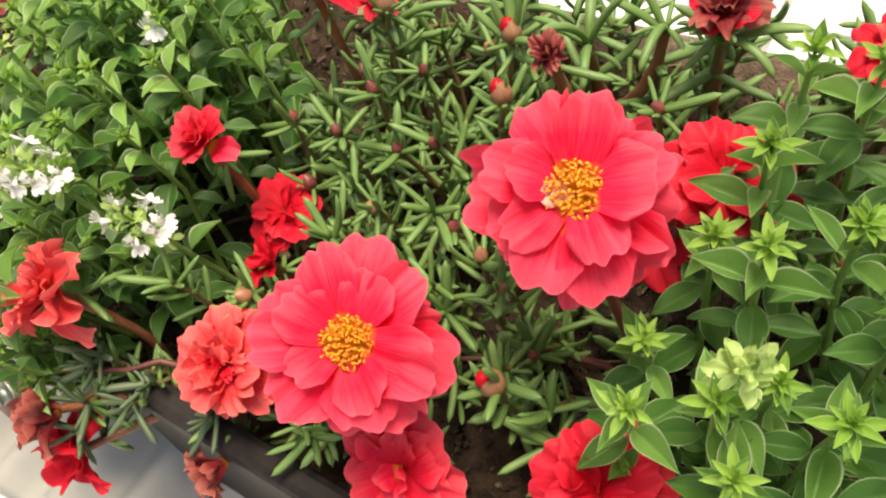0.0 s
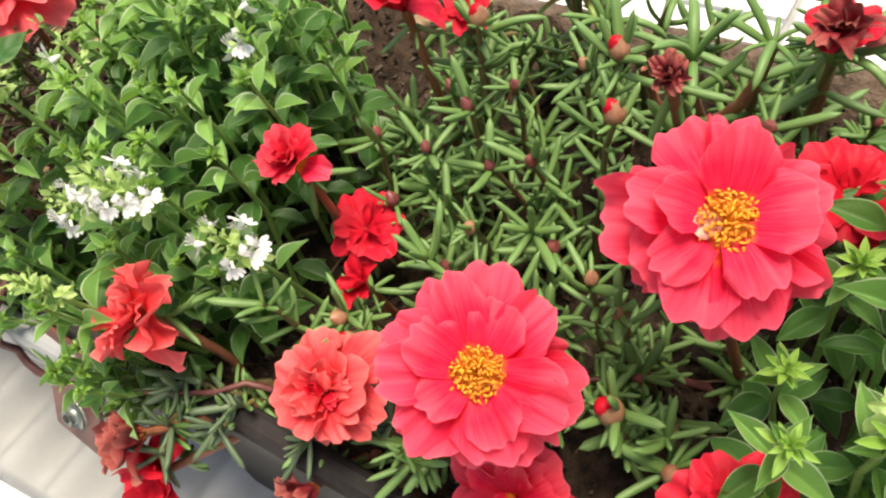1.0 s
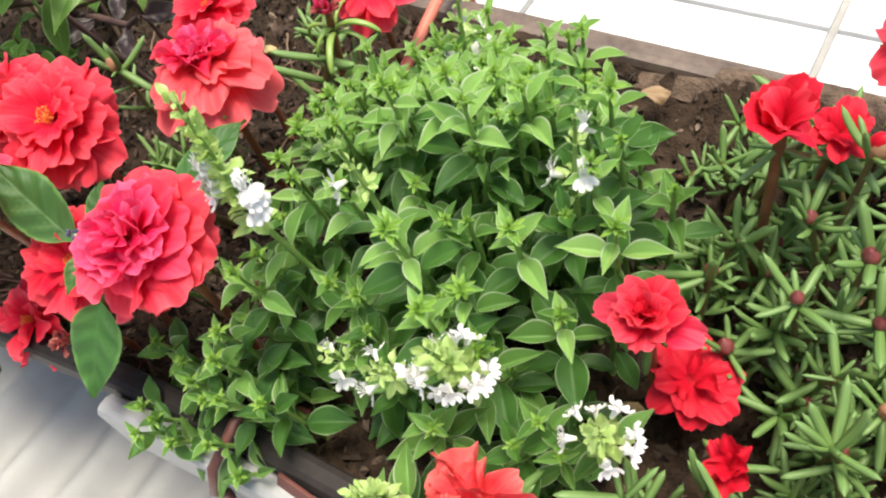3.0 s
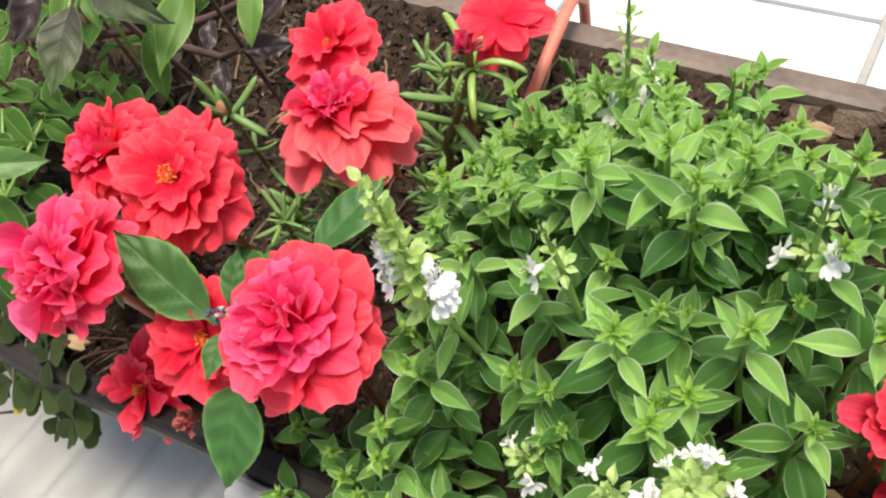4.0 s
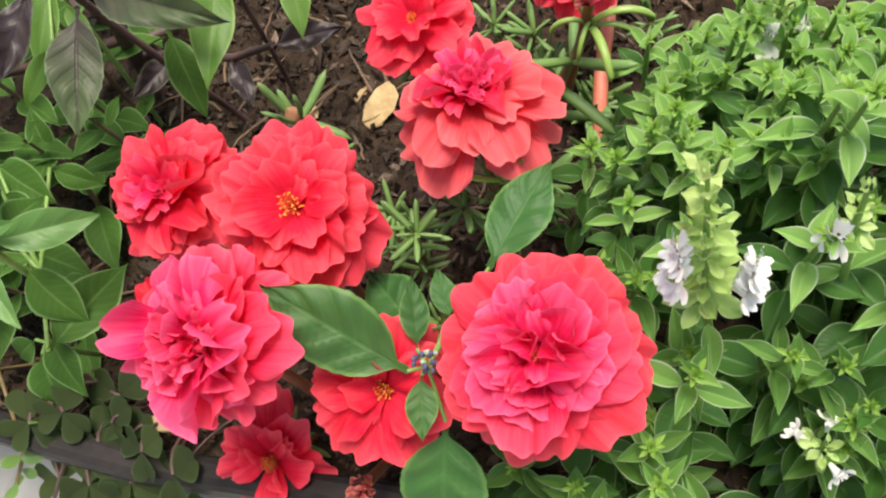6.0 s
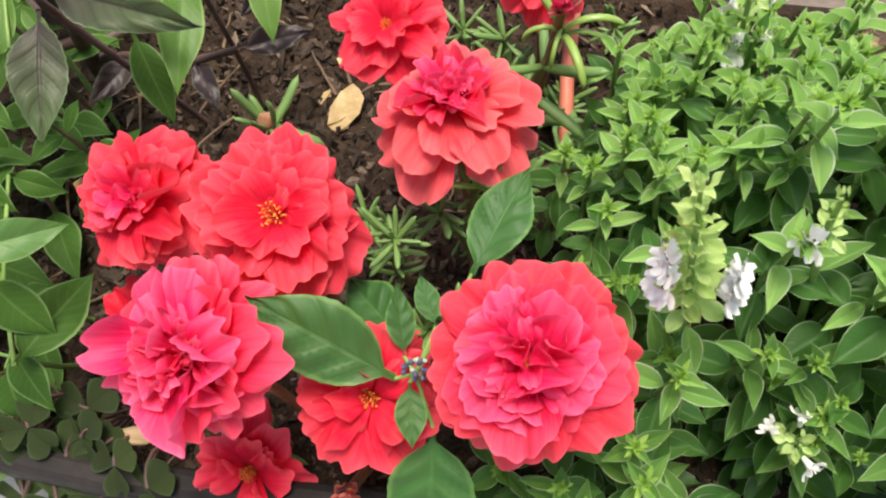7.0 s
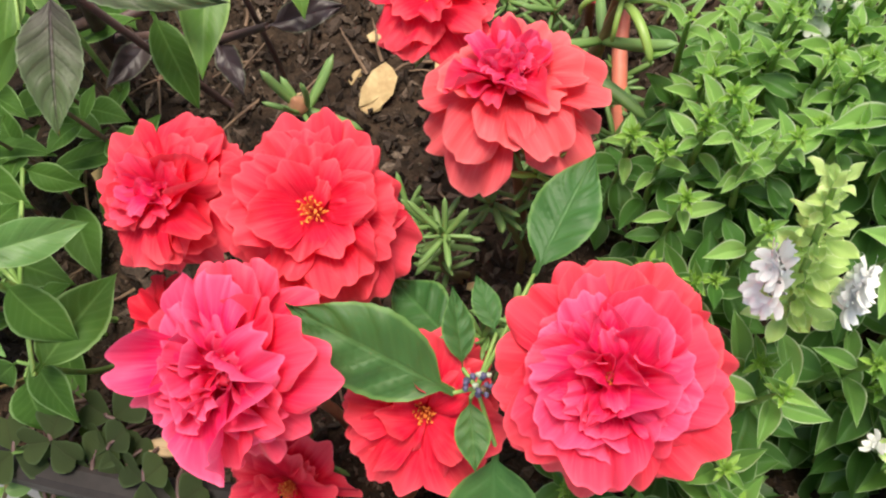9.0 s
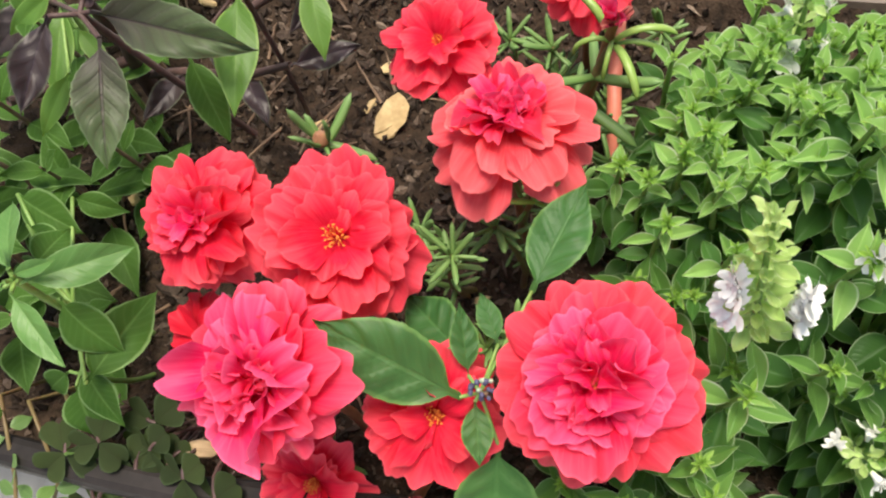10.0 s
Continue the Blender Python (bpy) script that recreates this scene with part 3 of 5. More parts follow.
def head_mesh(name, seed, rings=((4, 14, 0.95), (4, 32, 0.8), (4, 50, 0.66), (4, 66, 0.5), (3, 80, 0.38))):
    """The tight pale tip of a shoot: small leaves too fine to part, about z."""
    rng = random.Random(seed)
    verts, faces, uvs = [], [], []
    ph = 0.0
    for q, (count, lift, size) in enumerate(rings):
        ph += 0.9
        for d in ring_dirs((0, 0, 1), count, ph):
            e = radians(lift + rng.uniform(-10, 10))
            m = frame_of((0, 0, 0.1 * q), d * math.cos(e) + Vector((0, 0, math.sin(e))), (0, 0, 1), size * rng.uniform(0.8, 1.15))
            src = rng.choice(TIP)
            k = len(verts)
            verts += [m @ v.co for v in src.vertices]
            faces += [tuple(k + i for i in p.vertices) for p in src.polygons]
            uv = {}
            for lp in src.loops:
                uv[lp.vertex_index] = tuple(src.uv_layers[0].data[lp.index].uv)
            uvs += [uv[i] for i in range(len(src.vertices))]
    return mesh_of(name, verts, faces, M_TIP, uvs)


def ring_dirs(n, count, phase=0.0):
    n = Vector(n).normalized()
    a = n.orthogonal().normalized()
    b = n.cross(a)
    return [a * math.cos(phase + 2 * math.pi * i / count) + b * math.sin(phase + 2 * math.pi * i / count) for i in range(count)]

HEADS = [head_mesh("shoot_tip", 60 + i) for i in range(4)]
NEEDLES = [needle_mesh("needle", M_NEEDLE, b, f) for b, f in ((0.05, 0.076), (0.2, 0.084), (0.34, 0.078), (-0.14, 0.086), (0.12, 0.074))]
GREYISH = [needle_mesh("grey_needle", M_NEEDLE_GREY, b, 0.085) for b in (0.1, 0.3, -0.1)]
YOUNG = [needle_mesh("young_needle", M_YOUNG, b, 0.085) for b in (0.1, 0.2, 0.05)]
ARCHES = [needle_mesh("arched_needle", M_NEEDLE, 0, 0.058, b, rings=12) for b in (0.5, 1.0, 1.9)]
CURLED = [needle_mesh("curled_needle", M_YOUNG, 0, 0.048, b, rings=14) for b in (2.0, 2.6, 3.0)]


def bud_mesh(name, material, seed):
    """A plump bud about z with a short point and faint sepal ridges."""
    rng = random.Random(seed)
    prof = [(-1.05, 0.3), (-0.8, 0.68), (-0.4, 0.92), (0.05, 0.98), (0.5, 0.84), (0.9, 0.55), (1.2, 0.26), (1.4, 0.05)]
    verts, faces = [], []
    for z, r in prof:
        for i in range(12):
            a = math.pi * i / 6
            q = r * (1 + 0.05 * math.cos(2 * a + 0.4) * (z > -0.3) + rng.uniform(-0.025, 0.025))
            verts.append((q * math.cos(a), q * math.sin(a), z))
    for j in range(len(prof) - 1):
        for i in range(12):
            k = (i + 1) % 12
            faces.append((j * 12 + i, j * 12 + k, (j + 1) * 12 + k, (j + 1) * 12 + i))
    faces += [tuple(range(12))[::-1], tuple((len(prof) - 1) * 12 + i for i in range(12))]
    return mesh_of(name, verts, faces, material, [(0.5, 0.5)] * len(verts))

BUD_TIP = lump_mesh("bud_tip", M_SCARLET, (0.75, 1.15, 0.75), 0.05, 3)
BUDS = [bud_mesh("bud_ball", M_BUD, 1), bud_mesh("bud_ball_dark", M_BUD_DARK, 2)]
PETALS, CRUMPLED, FRILLS = {}, {}, {}
for key, mt in (("coral", M_CORAL), ("scarlet", M_SCARLET), ("red", M_RED), ("pink", M_PINK), ("rose", M_ROSE), ("blush", M_BLUSH_SHEEN), ("orange", M_ORANGE), ("withered", M_WITHER), ("pale", M_PALE)):
    PETALS[key] = [petal_mesh("petal_" + key, mt, (0.62 if key == "coral" else 0.74) + 0.08 * (i % 3), 0.15 + 0.3 * (i % 2), 0.04 + 0.007 * i, (0.07 if key == "coral" else 0.03) + 0.015 * (i % 3), (-0.16, 0.02, 0.08, -0.08, 0.0, -0.12)[i], seed=100 + i) for i in range(6)]
    CRUMPLED[key] = [petal_mesh("crumpled_" + key, mt, 0.56 + 0.06 * i, 1.1 - 0.2 * i, 0.10 + 0.012 * i, 0.09, (0.1, -0.1, -0.25, 0.0, 0.15)[i], seed=200 + i, crease=0.25) for i in range(5)]
    FRILLS[key] = [petal_mesh("frill_" + key, mt, 0.70 + 0.06 * i, 0.5, 0.055 + 0.01 * i, 0.085, (0.0, -0.14, 0.1, -0.05)[i], seed=300 + i, crease=0.12) for i in range(4)]


def stamen_mesh(name, count, spread, height, material, seed):
    """A tuft of filaments with anther knobs, of about unit spread."""
    rng = random.Random(seed)
    verts, faces = [], []

    def prism(a, b, r0, r1, n=4):
        d = (b - a).normalized()
        e = d.orthogonal().normalized()
        g = d.cross(e)
        k = len(verts)
        for p, r in ((a, r0), (b, r1)):
            for i in range(n):
                t = 2 * math.pi * i / n
                verts.append(p + (e * math.cos(t) + g * math.sin(t)) * r)
        for i in range(n):
            faces.append((k + i, k + (i + 1) % n, k + n + (i + 1) % n, k + n + i))
        faces.append(tuple(k + n + i for i in range(n)))

    for i in range(count):
        a = 2.4 * i
        rr = math.sqrt((i + 0.5) / count)
        foot = Vector((0.35 * rr * math.cos(a), 0.35 * rr * math.sin(a), 0))
        top = Vector((spread * rr * math.cos(a), spread * rr * math.sin(a), height * (1 - 0.35 * rr * rr))) + Vector((rng.uniform(-1, 1), rng.uniform(-1, 1), rng.uniform(-1, 1))) * 0.09
        prism(foot, top, 0.025, 0.02, 3)
        d = Vector((rng.uniform(-1, 1), rng.uniform(-1, 1), rng.uniform(-0.2, 1))).normalized() * 0.1
        prism(top - d * 0.9, top, 0.035, 0.062)
        prism(top, top + d * 1.1, 0.062, 0.03)
    return mesh_of(name, verts, faces, material)

STAMENS = [stamen_mesh("stamen_tuft", 120, 0.95, 1.0, M_STAMEN, 1), stamen_mesh("stamen_tuft_small", 26, 0.7, 1.0, M_STAMEN_O, 2)]
Z = Vector((0, 0, 1))


def soil_foot(x, y):
    return Vector((x, y, soil_height(x, y) - 0.003))


def rosette(owner, loc, axis, rng, count=7, length=0.0135, lift=(-12.0, 68.0), meshes=None):
    """Fleshy leaves round the end of a shoot."""
    axis = Vector(axis).normalized()
    ph = rng.uniform(0, 6.28)
    for i, d in enumerate(ring_dirs(axis, count, ph)):
        e = radians(rng.uniform(*lift))
        d = (d + Vector((rng.uniform(-1, 1), rng.uniform(-1, 1), rng.uniform(-1, 1))) * 0.4).normalized()
        way = d * math.cos(e) + axis * math.sin(e)
        s = length * rng.uniform(0.55, 1.25)
        part("leaf", rng.choice(meshes or NEEDLES), owner, frame_of(Vector(loc) - axis * rng.uniform(0, 0.003), way, axis, s, s * rng.uniform(0.85, 1.15)))


def moss_shoot(tip, foot=None, bud=None, rng=random, count=7, length=0.0145, label="", lean=None, bud_size=0.0022, meshes=None, stem_r=0.0014, lift=(-12.0, 68.0)):
    """A moss rose shoot: reddish stem, fleshy leaves along it and a rosette with or without a bud."""
    tip = Vector(tip)
    foot = Vector(foot) if foot else Vector((tip.x + rng.uniform(-0.012, 0.012), tip.y + rng.uniform(0.0, 0.02), 0))
    foot = soil_foot(foot.x, min(max(foot.y, front(-0.2) + 0.010), Y1 - 0.012))
    t = thing("moss_rose_shoot", foot, label or "green succulent moss rose shoot with a rosette of fleshy leaves", "plant", "moss rose shoots")
    pts = bow(foot, tip, 7, (rng.uniform(-0.006, 0.006), rng.uniform(-0.006, 0.006), 0), 0.0008, rng)
    part("stem", tube_mesh("stem", pts, [stem_r * (1 - 0.4 * i / 6) for i in range(7)], M_STEM_MOSS), t)
    axis = lean or (pts[-1] - pts[-3]).normalized() + Vector((rng.uniform(-0.5, 0.6), rng.uniform(-0.8, 0.2), 0.5))
    for k in (3, 4, 5):
        for d in ring_dirs(pts[k + 1] - pts[k], 2 if k < 4 else 3, rng.uniform(0, 6.28)):
            way = d * 0.9 + Z * rng.uniform(-0.1, 0.7)
            s = length * rng.uniform(0.6, 1.05)
            part("leaf", rng.choice(NEEDLES), t, frame_of(pts[k], way, Z, s))
    rosette(t, tip, axis, rng, count, length, lift, meshes)
    if bud is not None:
        n = Vector(axis).normalized()
        b = part("bud", BUDS[bud], t, frame_of(tip + n * bud_size * 0.8, n.orthogonal(), n, bud_size), "round brown-red flower bud")
        if bud_size > 0.003:
            d = Vector((-0.85 + rng.uniform(-0.2, 0.2), 0.05, 0.5)).normalized()
            part("petal_tip", BUD_TIP, b, frame_of(tip + n * bud_size * 1.0 + d * bud_size * 0.3, n, d, bud_size * 0.98), "red petal showing at the bud's side")
    return t


def moss_flower(centre, facing, radius, layers, label, foot=None, stamens=0, stamen_size=0.0045, tuft=0.08, collar=True, stem_r=0.0016, seed=0):
    """A moss rose flower on its stalk. layers: (petal kind, count, length, lift in degrees, style: 0 smooth, 1 crumpled, 2 frilled)."""
    c, n = Vector(centre), Vector(facing).normalized()
    rng = random.Random(round(1e4 * abs(c.x)) + 7 * round(1e4 * c.z) + seed)
    foot = foot or (c.x - n.x * 0.02, c.y + 0.012)
    foot = soil_foot(foot[0], min(max(foot[1], front(-0.2) + 0.010), Y1 - 0.012))
    t = thing("moss_rose_flower", foot, label, "flower", "moss rose flowers")
    base = c - n * radius * 0.22
    HEADS_AT.append((c, radius))
    pts = bow(foot, base, 8, tuple(n * -0.008))
    part("stem", tube_mesh("stem", pts, stem_r, M_STEM_RED), t)
    ph = rng.uniform(0, 6.28)
    for li, (kind, count, length, lift, style) in enumerate(layers):
        ph += 0.6 + rng.uniform(-0.2, 0.2)
        origin = base + n * radius * 0.045 * li
        loose = (0.14, 0.38, 0.2)[style]
        for d in ring_dirs(n, count, ph):
            e = radians(lift + rng.uniform(-1, 1) * (9, 20, 11)[style])
            d = (d + n.cross(d) * rng.uniform(-0.2, 0.2)).normalized()
            way = d * math.cos(e) + n * math.sin(e)
            up = n * math.cos(e) - d * math.sin(e) + n.cross(d) * rng.uniform(-loose, loose)
            s = radius * length * rng.uniform(*((0.88, 1.08), (0.7, 1.15), (0.82, 1.1))[style])
            at = origin + (d * rng.uniform(-0.05, 0.14) + n.cross(d) * rng.uniform(-0.1, 0.1)) * radius * (style == 1)
            me = rng.choice((PETALS, CRUMPLED, FRILLS)[style][kind])
            part("petal", me, t, frame_of(at, way, up, s, s * rng.uniform(0.9, 1.12)))
    if stamens:
        part("stamen_tuft", STAMENS[stamens - 1], t, frame_of(base + n * radius * tuft, n.orthogonal(), n, stamen_size), "tuft of yellow-orange stamens")
    if collar:
        rosette(t, base - n * 0.006, n, rng, 6, 0.014, (-55.0, -22.0))
    return t


R = random.Random(11)
HEADS_AT = []


def clear(x, y, z, gap=0.009):
    """Whether a place is clear of every flower head."""
    return all((Vector((x, y, z)) - c).length > r + gap for c, r in HEADS_AT)

# ---- moss roses in full flower ----
moss_flower((-0.067, 0.1135, 0.268), (0.40, -0.42, 0.82), 0.0235, [("coral", 9, 1.08, -8, 2), ("coral", 8, 1.0, 5, 0), ("coral", 5, 0.8, 16, 2)], "open coral-pink moss rose with a yellow stamen tuft", stamens=1, stamen_size=0.0063)
moss_flower((-0.029, 0.153, 0.295), (0.30, -0.42, 0.86), 0.021, [("coral", 8, 1.16, -20, 1), ("coral", 8, 1.06, -2, 2), ("coral", 5, 0.88, 20, 2), ("pale", 1, 0.36, 30, 0)], "large coral moss rose with ruffled petals and orange stamens", stamens=1, stamen_size=0.0063, foot=(-0.016, 0.175))
moss_flower((-0.3625, 0.1375, 0.270), (0.22, -0.42, 0.88), 0.0234, [("red", 9, 1.02, -8, 2), ("red", 9, 0.98, 3, 2), ("red", 8, 0.86, 15, 2), ("red", 6, 0.68, 27, 2), ("red", 4, 0.46, 38, 1)], "double red moss rose with a few orange stamens", stamens=2, stamen_size=0.0048, tuft=0.25)
moss_flower((-0.2925, 0.1105, 0.2735), (0.02, -0.42, 0.9), 0.0232, [("red", 10, 1.05, -14, 0), ("red", 9, 1.0, -2, 0), ("rose", 9, 0.86, 10, 2), ("pink", 9, 0.74, 20, 2), ("pink", 8, 0.64, 32, 1), ("pink", 8, 0.52, 44, 1), ("pink", 6, 0.4, 56, 1)], "full double moss rose, red outside and hot pink inside", stamens=2, stamen_size=0.0022, tuft=0.3)
moss_flower((-0.326, 0.178, 0.275), (0.04, -0.02, 1.0), 0.0222, [("blush", 6, 1.14, -22, 0), ("blush", 6, 1.04, -6, 0), ("blush", 6, 0.8, 12, 2), ("rose", 9, 0.58, 22, 1), ("pink", 10, 0.5, 36, 1), ("pink", 9, 0.42, 50, 1), ("pink", 7, 0.34, 66, 1)], "double red moss rose with crinkled pink centre")
moss_flower((-0.3685, 0.097, 0.272), (-0.22, -0.5, 0.84), 0.0215, [("rose", 9, 1.12, -6, 2), ("rose", 9, 1.05, 8, 2), ("pink", 9, 0.95, 22, 1), ("pink", 9, 0.8, 34, 1), ("pink", 8, 0.66, 46, 1), ("pink", 7, 0.52, 58, 1), ("rose", 4, 0.4, 70, 1)], "shaggy double hot-pink moss rose")
moss_flower((-0.411, 0.142, 0.259), (-0.02, -0.4, 0.91), 0.0205, [("red", 10, 1.06, -12, 2), ("red", 9, 0.98, 4, 2), ("red", 8, 0.84, 16, 1), ("rose", 7, 0.62, 34, 2), ("pink", 6, 0.45, 52, 1)], "double red moss rose with pinkish heart")
moss_flower((-0.354, 0.208, 0.270), (-0.05, -0.35, 0.93), 0.0185, [("red", 7, 1.08, -6, 0), ("red", 7, 0.95, 14, 2), ("red", 6, 0.7, 36, 2)], "double red moss rose behind the others", stamens=2, stamen_size=0.003)
moss_flower((-0.331, 0.103, 0.249), (0.1, -0.55, 0.82), 0.0185, [("red", 7, 1.08, 0, 2), ("red", 7, 0.95, 14, 2), ("red", 5, 0.7, 34, 1)], "red moss rose tucked low under broad leaves", stamens=2, stamen_size=0.004)
moss_flower((-0.3710, 0.086, 0.2085), (-0.05, -0.72, 0.68), 0.0195, [("red", 7, 1.1, 2, 2), ("red", 6, 0.88, 20, 2), ("red", 4, 0.6, 42, 1)], "scarlet moss rose hanging low over the rim", stamens=2, stamen_size=0.004)
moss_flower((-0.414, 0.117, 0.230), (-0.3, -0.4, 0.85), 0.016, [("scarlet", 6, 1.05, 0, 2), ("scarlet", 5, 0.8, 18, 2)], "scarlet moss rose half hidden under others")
moss_flower((-0.315, 0.258, 0.254), (0.15, -0.3, 0.94), 0.019, [("red", 8, 1.05, -10, 0), ("red", 6, 0.85, 10, 0)], "red moss rose at the back rim")
moss_flower((-0.158, 0.155, 0.260), (-0.1, -0.28, 0.95), 0.0132, [("coral", 2, 1.1, 8, 0), ("red", 7, 0.95, 36, 2), ("red", 7, 0.82, 54, 2), ("scarlet", 6, 0.62, 70, 2)], "small half-open red moss rose", seed=3)
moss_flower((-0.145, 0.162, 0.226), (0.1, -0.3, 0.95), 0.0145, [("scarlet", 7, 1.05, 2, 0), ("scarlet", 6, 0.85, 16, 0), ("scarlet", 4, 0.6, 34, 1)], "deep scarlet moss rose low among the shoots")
moss_flower((-0.177, 0.094, 0.246), (-0.42, -0.6, 0.68), 0.0168, [("orange", 8, 1.08, -4, 1), ("orange", 8, 0.98, 16, 1), ("orange", 7, 0.84, 38, 1), ("orange", 6, 0.62, 58, 1)], "orange-red crumpled moss rose")
moss_flower((-0.116, 0.104, 0.234), (0.05, -0.6, 0.8), 0.0185, [("orange", 9, 1.04, -2, 2), ("orange", 8, 0.92, 14, 2), ("orange", 8, 0.74, 30, 1), ("orange", 6, 0.55, 46, 1), ("scarlet", 4, 0.36, 60, 1)], "double orange-coral moss rose by the front rim")
moss_flower((-0.128, 0.138, 0.234), (0.0, -0.4, 0.9), 0.0105, [("scarlet", 5, 1.0, 35, 1), ("scarlet", 4, 0.9, 55, 1)], "closing small scarlet moss rose")
moss_flower((-0.058, 0.104, 0.222), (0.1, -0.7, 0.7), 0.019, [("red", 7, 1.05, 6, 0), ("red", 6, 0.85, 20, 0), ("coral", 5, 0.6, 40, 1)], "red moss rose hanging near the front rim")
moss_flower((-0.008, 0.119, 0.236), (0.1, -0.5, 0.86), 0.017, [("scarlet", 8, 1.05, 4, 0), ("scarlet", 7, 0.85, 22, 0), ("scarlet", 6, 0.65, 42, 1)], "double scarlet moss rose under basil leaves")
moss_flower((-0.010, 0.200, 0.262), (0.2, -0.3, 0.93), 0.018, [("scarlet", 7, 1.05, 2, 0), ("scarlet", 7, 0.85, 20, 0), ("scarlet", 5, 0.6, 40, 1)], "scarlet double moss rose behind basil")
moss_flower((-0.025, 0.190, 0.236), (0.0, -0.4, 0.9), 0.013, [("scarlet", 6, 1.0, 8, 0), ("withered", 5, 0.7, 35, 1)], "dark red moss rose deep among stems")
moss_flower((0.014, 0.222, 0.290), (0.1, -0.4, 0.9), 0.009, [("scarlet", 6, 1.05, 10, 0), ("orange", 5, 0.7, 35, 1)], "red moss rose behind the basil tips", stem_r=0.0009)
moss_flower((-0.145, 0.207, 0.284), (-0.1, -0.2, 0.97), 0.0145, [("scarlet", 5, 1.05, 52, 0), ("red", 5, 0.95, 62, 0), ("red", 1, 1.0, -40, 0)], "cup-shaped red moss rose on a tall stalk")
moss_flower((-0.132, 0.221, 0.274), (0.1, -0.4, 0.9), 0.0092, [("scarlet", 6, 1.05, 15, 0), ("scarlet", 4, 0.8, 35, 0)], "small red moss rose behind a cup-shaped one")
moss_flower((-0.115, 0.262, 0.277), (0.1, -0.25, 0.96), 0.018, [("red", 7, 1.05, -6, 0), ("red", 5, 0.85, 12, 0)], "red moss rose on a tall green stalk at the back", stamens=2, stamen_size=0.005)
moss_flower((-0.026, 0.236, 0.282), (0.1, -0.3, 0.95), 0.0115, [("withered", 6, 1.0, 30, 1), ("scarlet", 5, 0.9, 20, 0), ("withered", 5, 0.7, 55, 1)], "fading dark red moss rose among arched leaves")
# withered ones
moss_flower((-0.057, 0.196, 0.289), (0.0, -0.5, 0.85), 0.0066, [("withered", 7, 1.05, 45, 1), ("withered", 8, 0.95, 60, 1), ("withered", 6, 0.8, 74, 1)], "dried brown-red moss rose head", foot=(-0.05, 0.225))
moss_flower((-0.177, 0.070, 0.209), (-0.4, -0.7, 0.4), 0.0148, [("withered", 7, 1.0, 35, 1), ("withered", 5, 0.95, 50, 1), ("withered", 6, 0.7, 66, 1)], "withered dark red moss rose hanging over the rim", foot=(-0.155, 0.105))
moss_flower((-0.174, 0.064, 0.190), (0.0, -0.85, 0.45), 0.0165, [("scarlet", 8, 1.05, 8, 1), ("scarlet", 7, 0.8, 30, 1)], "scarlet moss rose drooping over the front rim", foot=(-0.145, 0.105))
moss_flower((-0.121, 0.085, 0.196), (-0.1, -0.8, 0.2), 0.0115, [("withered", 5, 1.05, 60, 1), ("withered", 4, 1.0, 70, 1)], "shrivelled dark red moss rose at the rim", foot=(-0.11, 0.108))
moss_flower((-0.336, 0.085, 0.222), (0.1, -0.7, 0.6), 0.0065, [("withered", 5, 1.0, 45, 1), ("withered", 4, 0.8, 65, 1)], "small dried moss rose head", collar=False)
moss_flower((-0.304, 0.220, 0.271), (0.0, -0.4, 0.9), 0.0075, [("pink", 5, 1.0, 68, 1), ("withered", 4, 0.9, 50, 1)], "closed pink moss rose bud, drying", foot=(-0.323, 0.223), collar=False)

# ---- moss rose shoots ----
for p, b in (((-0.100, 0.163, 0.246), 0), ((-0.094, 0.189, 0.251), 1), ((-0.115, 0.192, 0.263), 1), ((-0.092, 0.223, 0.261), 0), ((-0.060, 0.179, 0.252), 0), ((-0.061, 0.159, 0.247), 0),
             ((-0.051, 0.153, 0.247), 0), ((-0.106, 0.154, 0.234), 1), ((-0.079, 0.171, 0.238), 1), ((-0.127, 0.182, 0.250), 1), ((-0.139, 0.173, 0.229), 1), ((-0.107, 0.186, 0.246), 1),
             ((-0.083, 0.151, 0.236), 1), ((-0.131, 0.205, 0.255), 1), ((-0.110, 0.210, 0.258), 1), ((-0.150, 0.185, 0.245), 1), ((-0.055, 0.205, 0.26), 1), ((-0.035, 0.215, 0.262), 1)):
    moss_shoot(p, bud=b, rng=R, bud_size=R.uniform(0.0019, 0.0025), label="green moss rose shoot with a small round bud")
for p, s in (((-0.125, 0.126, 0.234), 0.0027), ((-0.120, 0.122, 0.230), 0.0032), ((-0.068, 0.190, 0.276), 0.0032), ((-0.075, 0.209, 0.280), 0.0031), ((-0.043, 0.133, 0.235), 0.0038), ((-0.027, 0.131, 0.218), 0.0027), ((-0.386, 0.179, 0.252), 0.0028), ((-0.123, 0.214, 0.276), 0.0034)):
    moss_shoot(p, bud=0, rng=R, bud_size=s, label="moss rose shoot with a plump brownish flower bud", count=8)
for x, y, z in ((-0.338, 0.150, 0.246), (-0.345, 0.160, 0.232), (-0.330, 0.165, 0.240), (-0.341, 0.242, 0.238), (-0.325, 0.235, 0.243), (-0.322, 0.123, 0.250), (-0.315, 0.130, 0.245), (-0.357, 0.170, 0.222)):
    moss_shoot((x, y, z), rng=R, count=11, length=0.011)
moss_shoot((-0.3167, 0.166, 0.258), rng=R, count=14, length=0.0095, meshes=YOUNG, bud=0, bud_size=0.0016, label="young yellow-green moss rose shoot with a pale bud", lean=(0.25, 0.35, 0.9), lift=(5.0, 55.0))
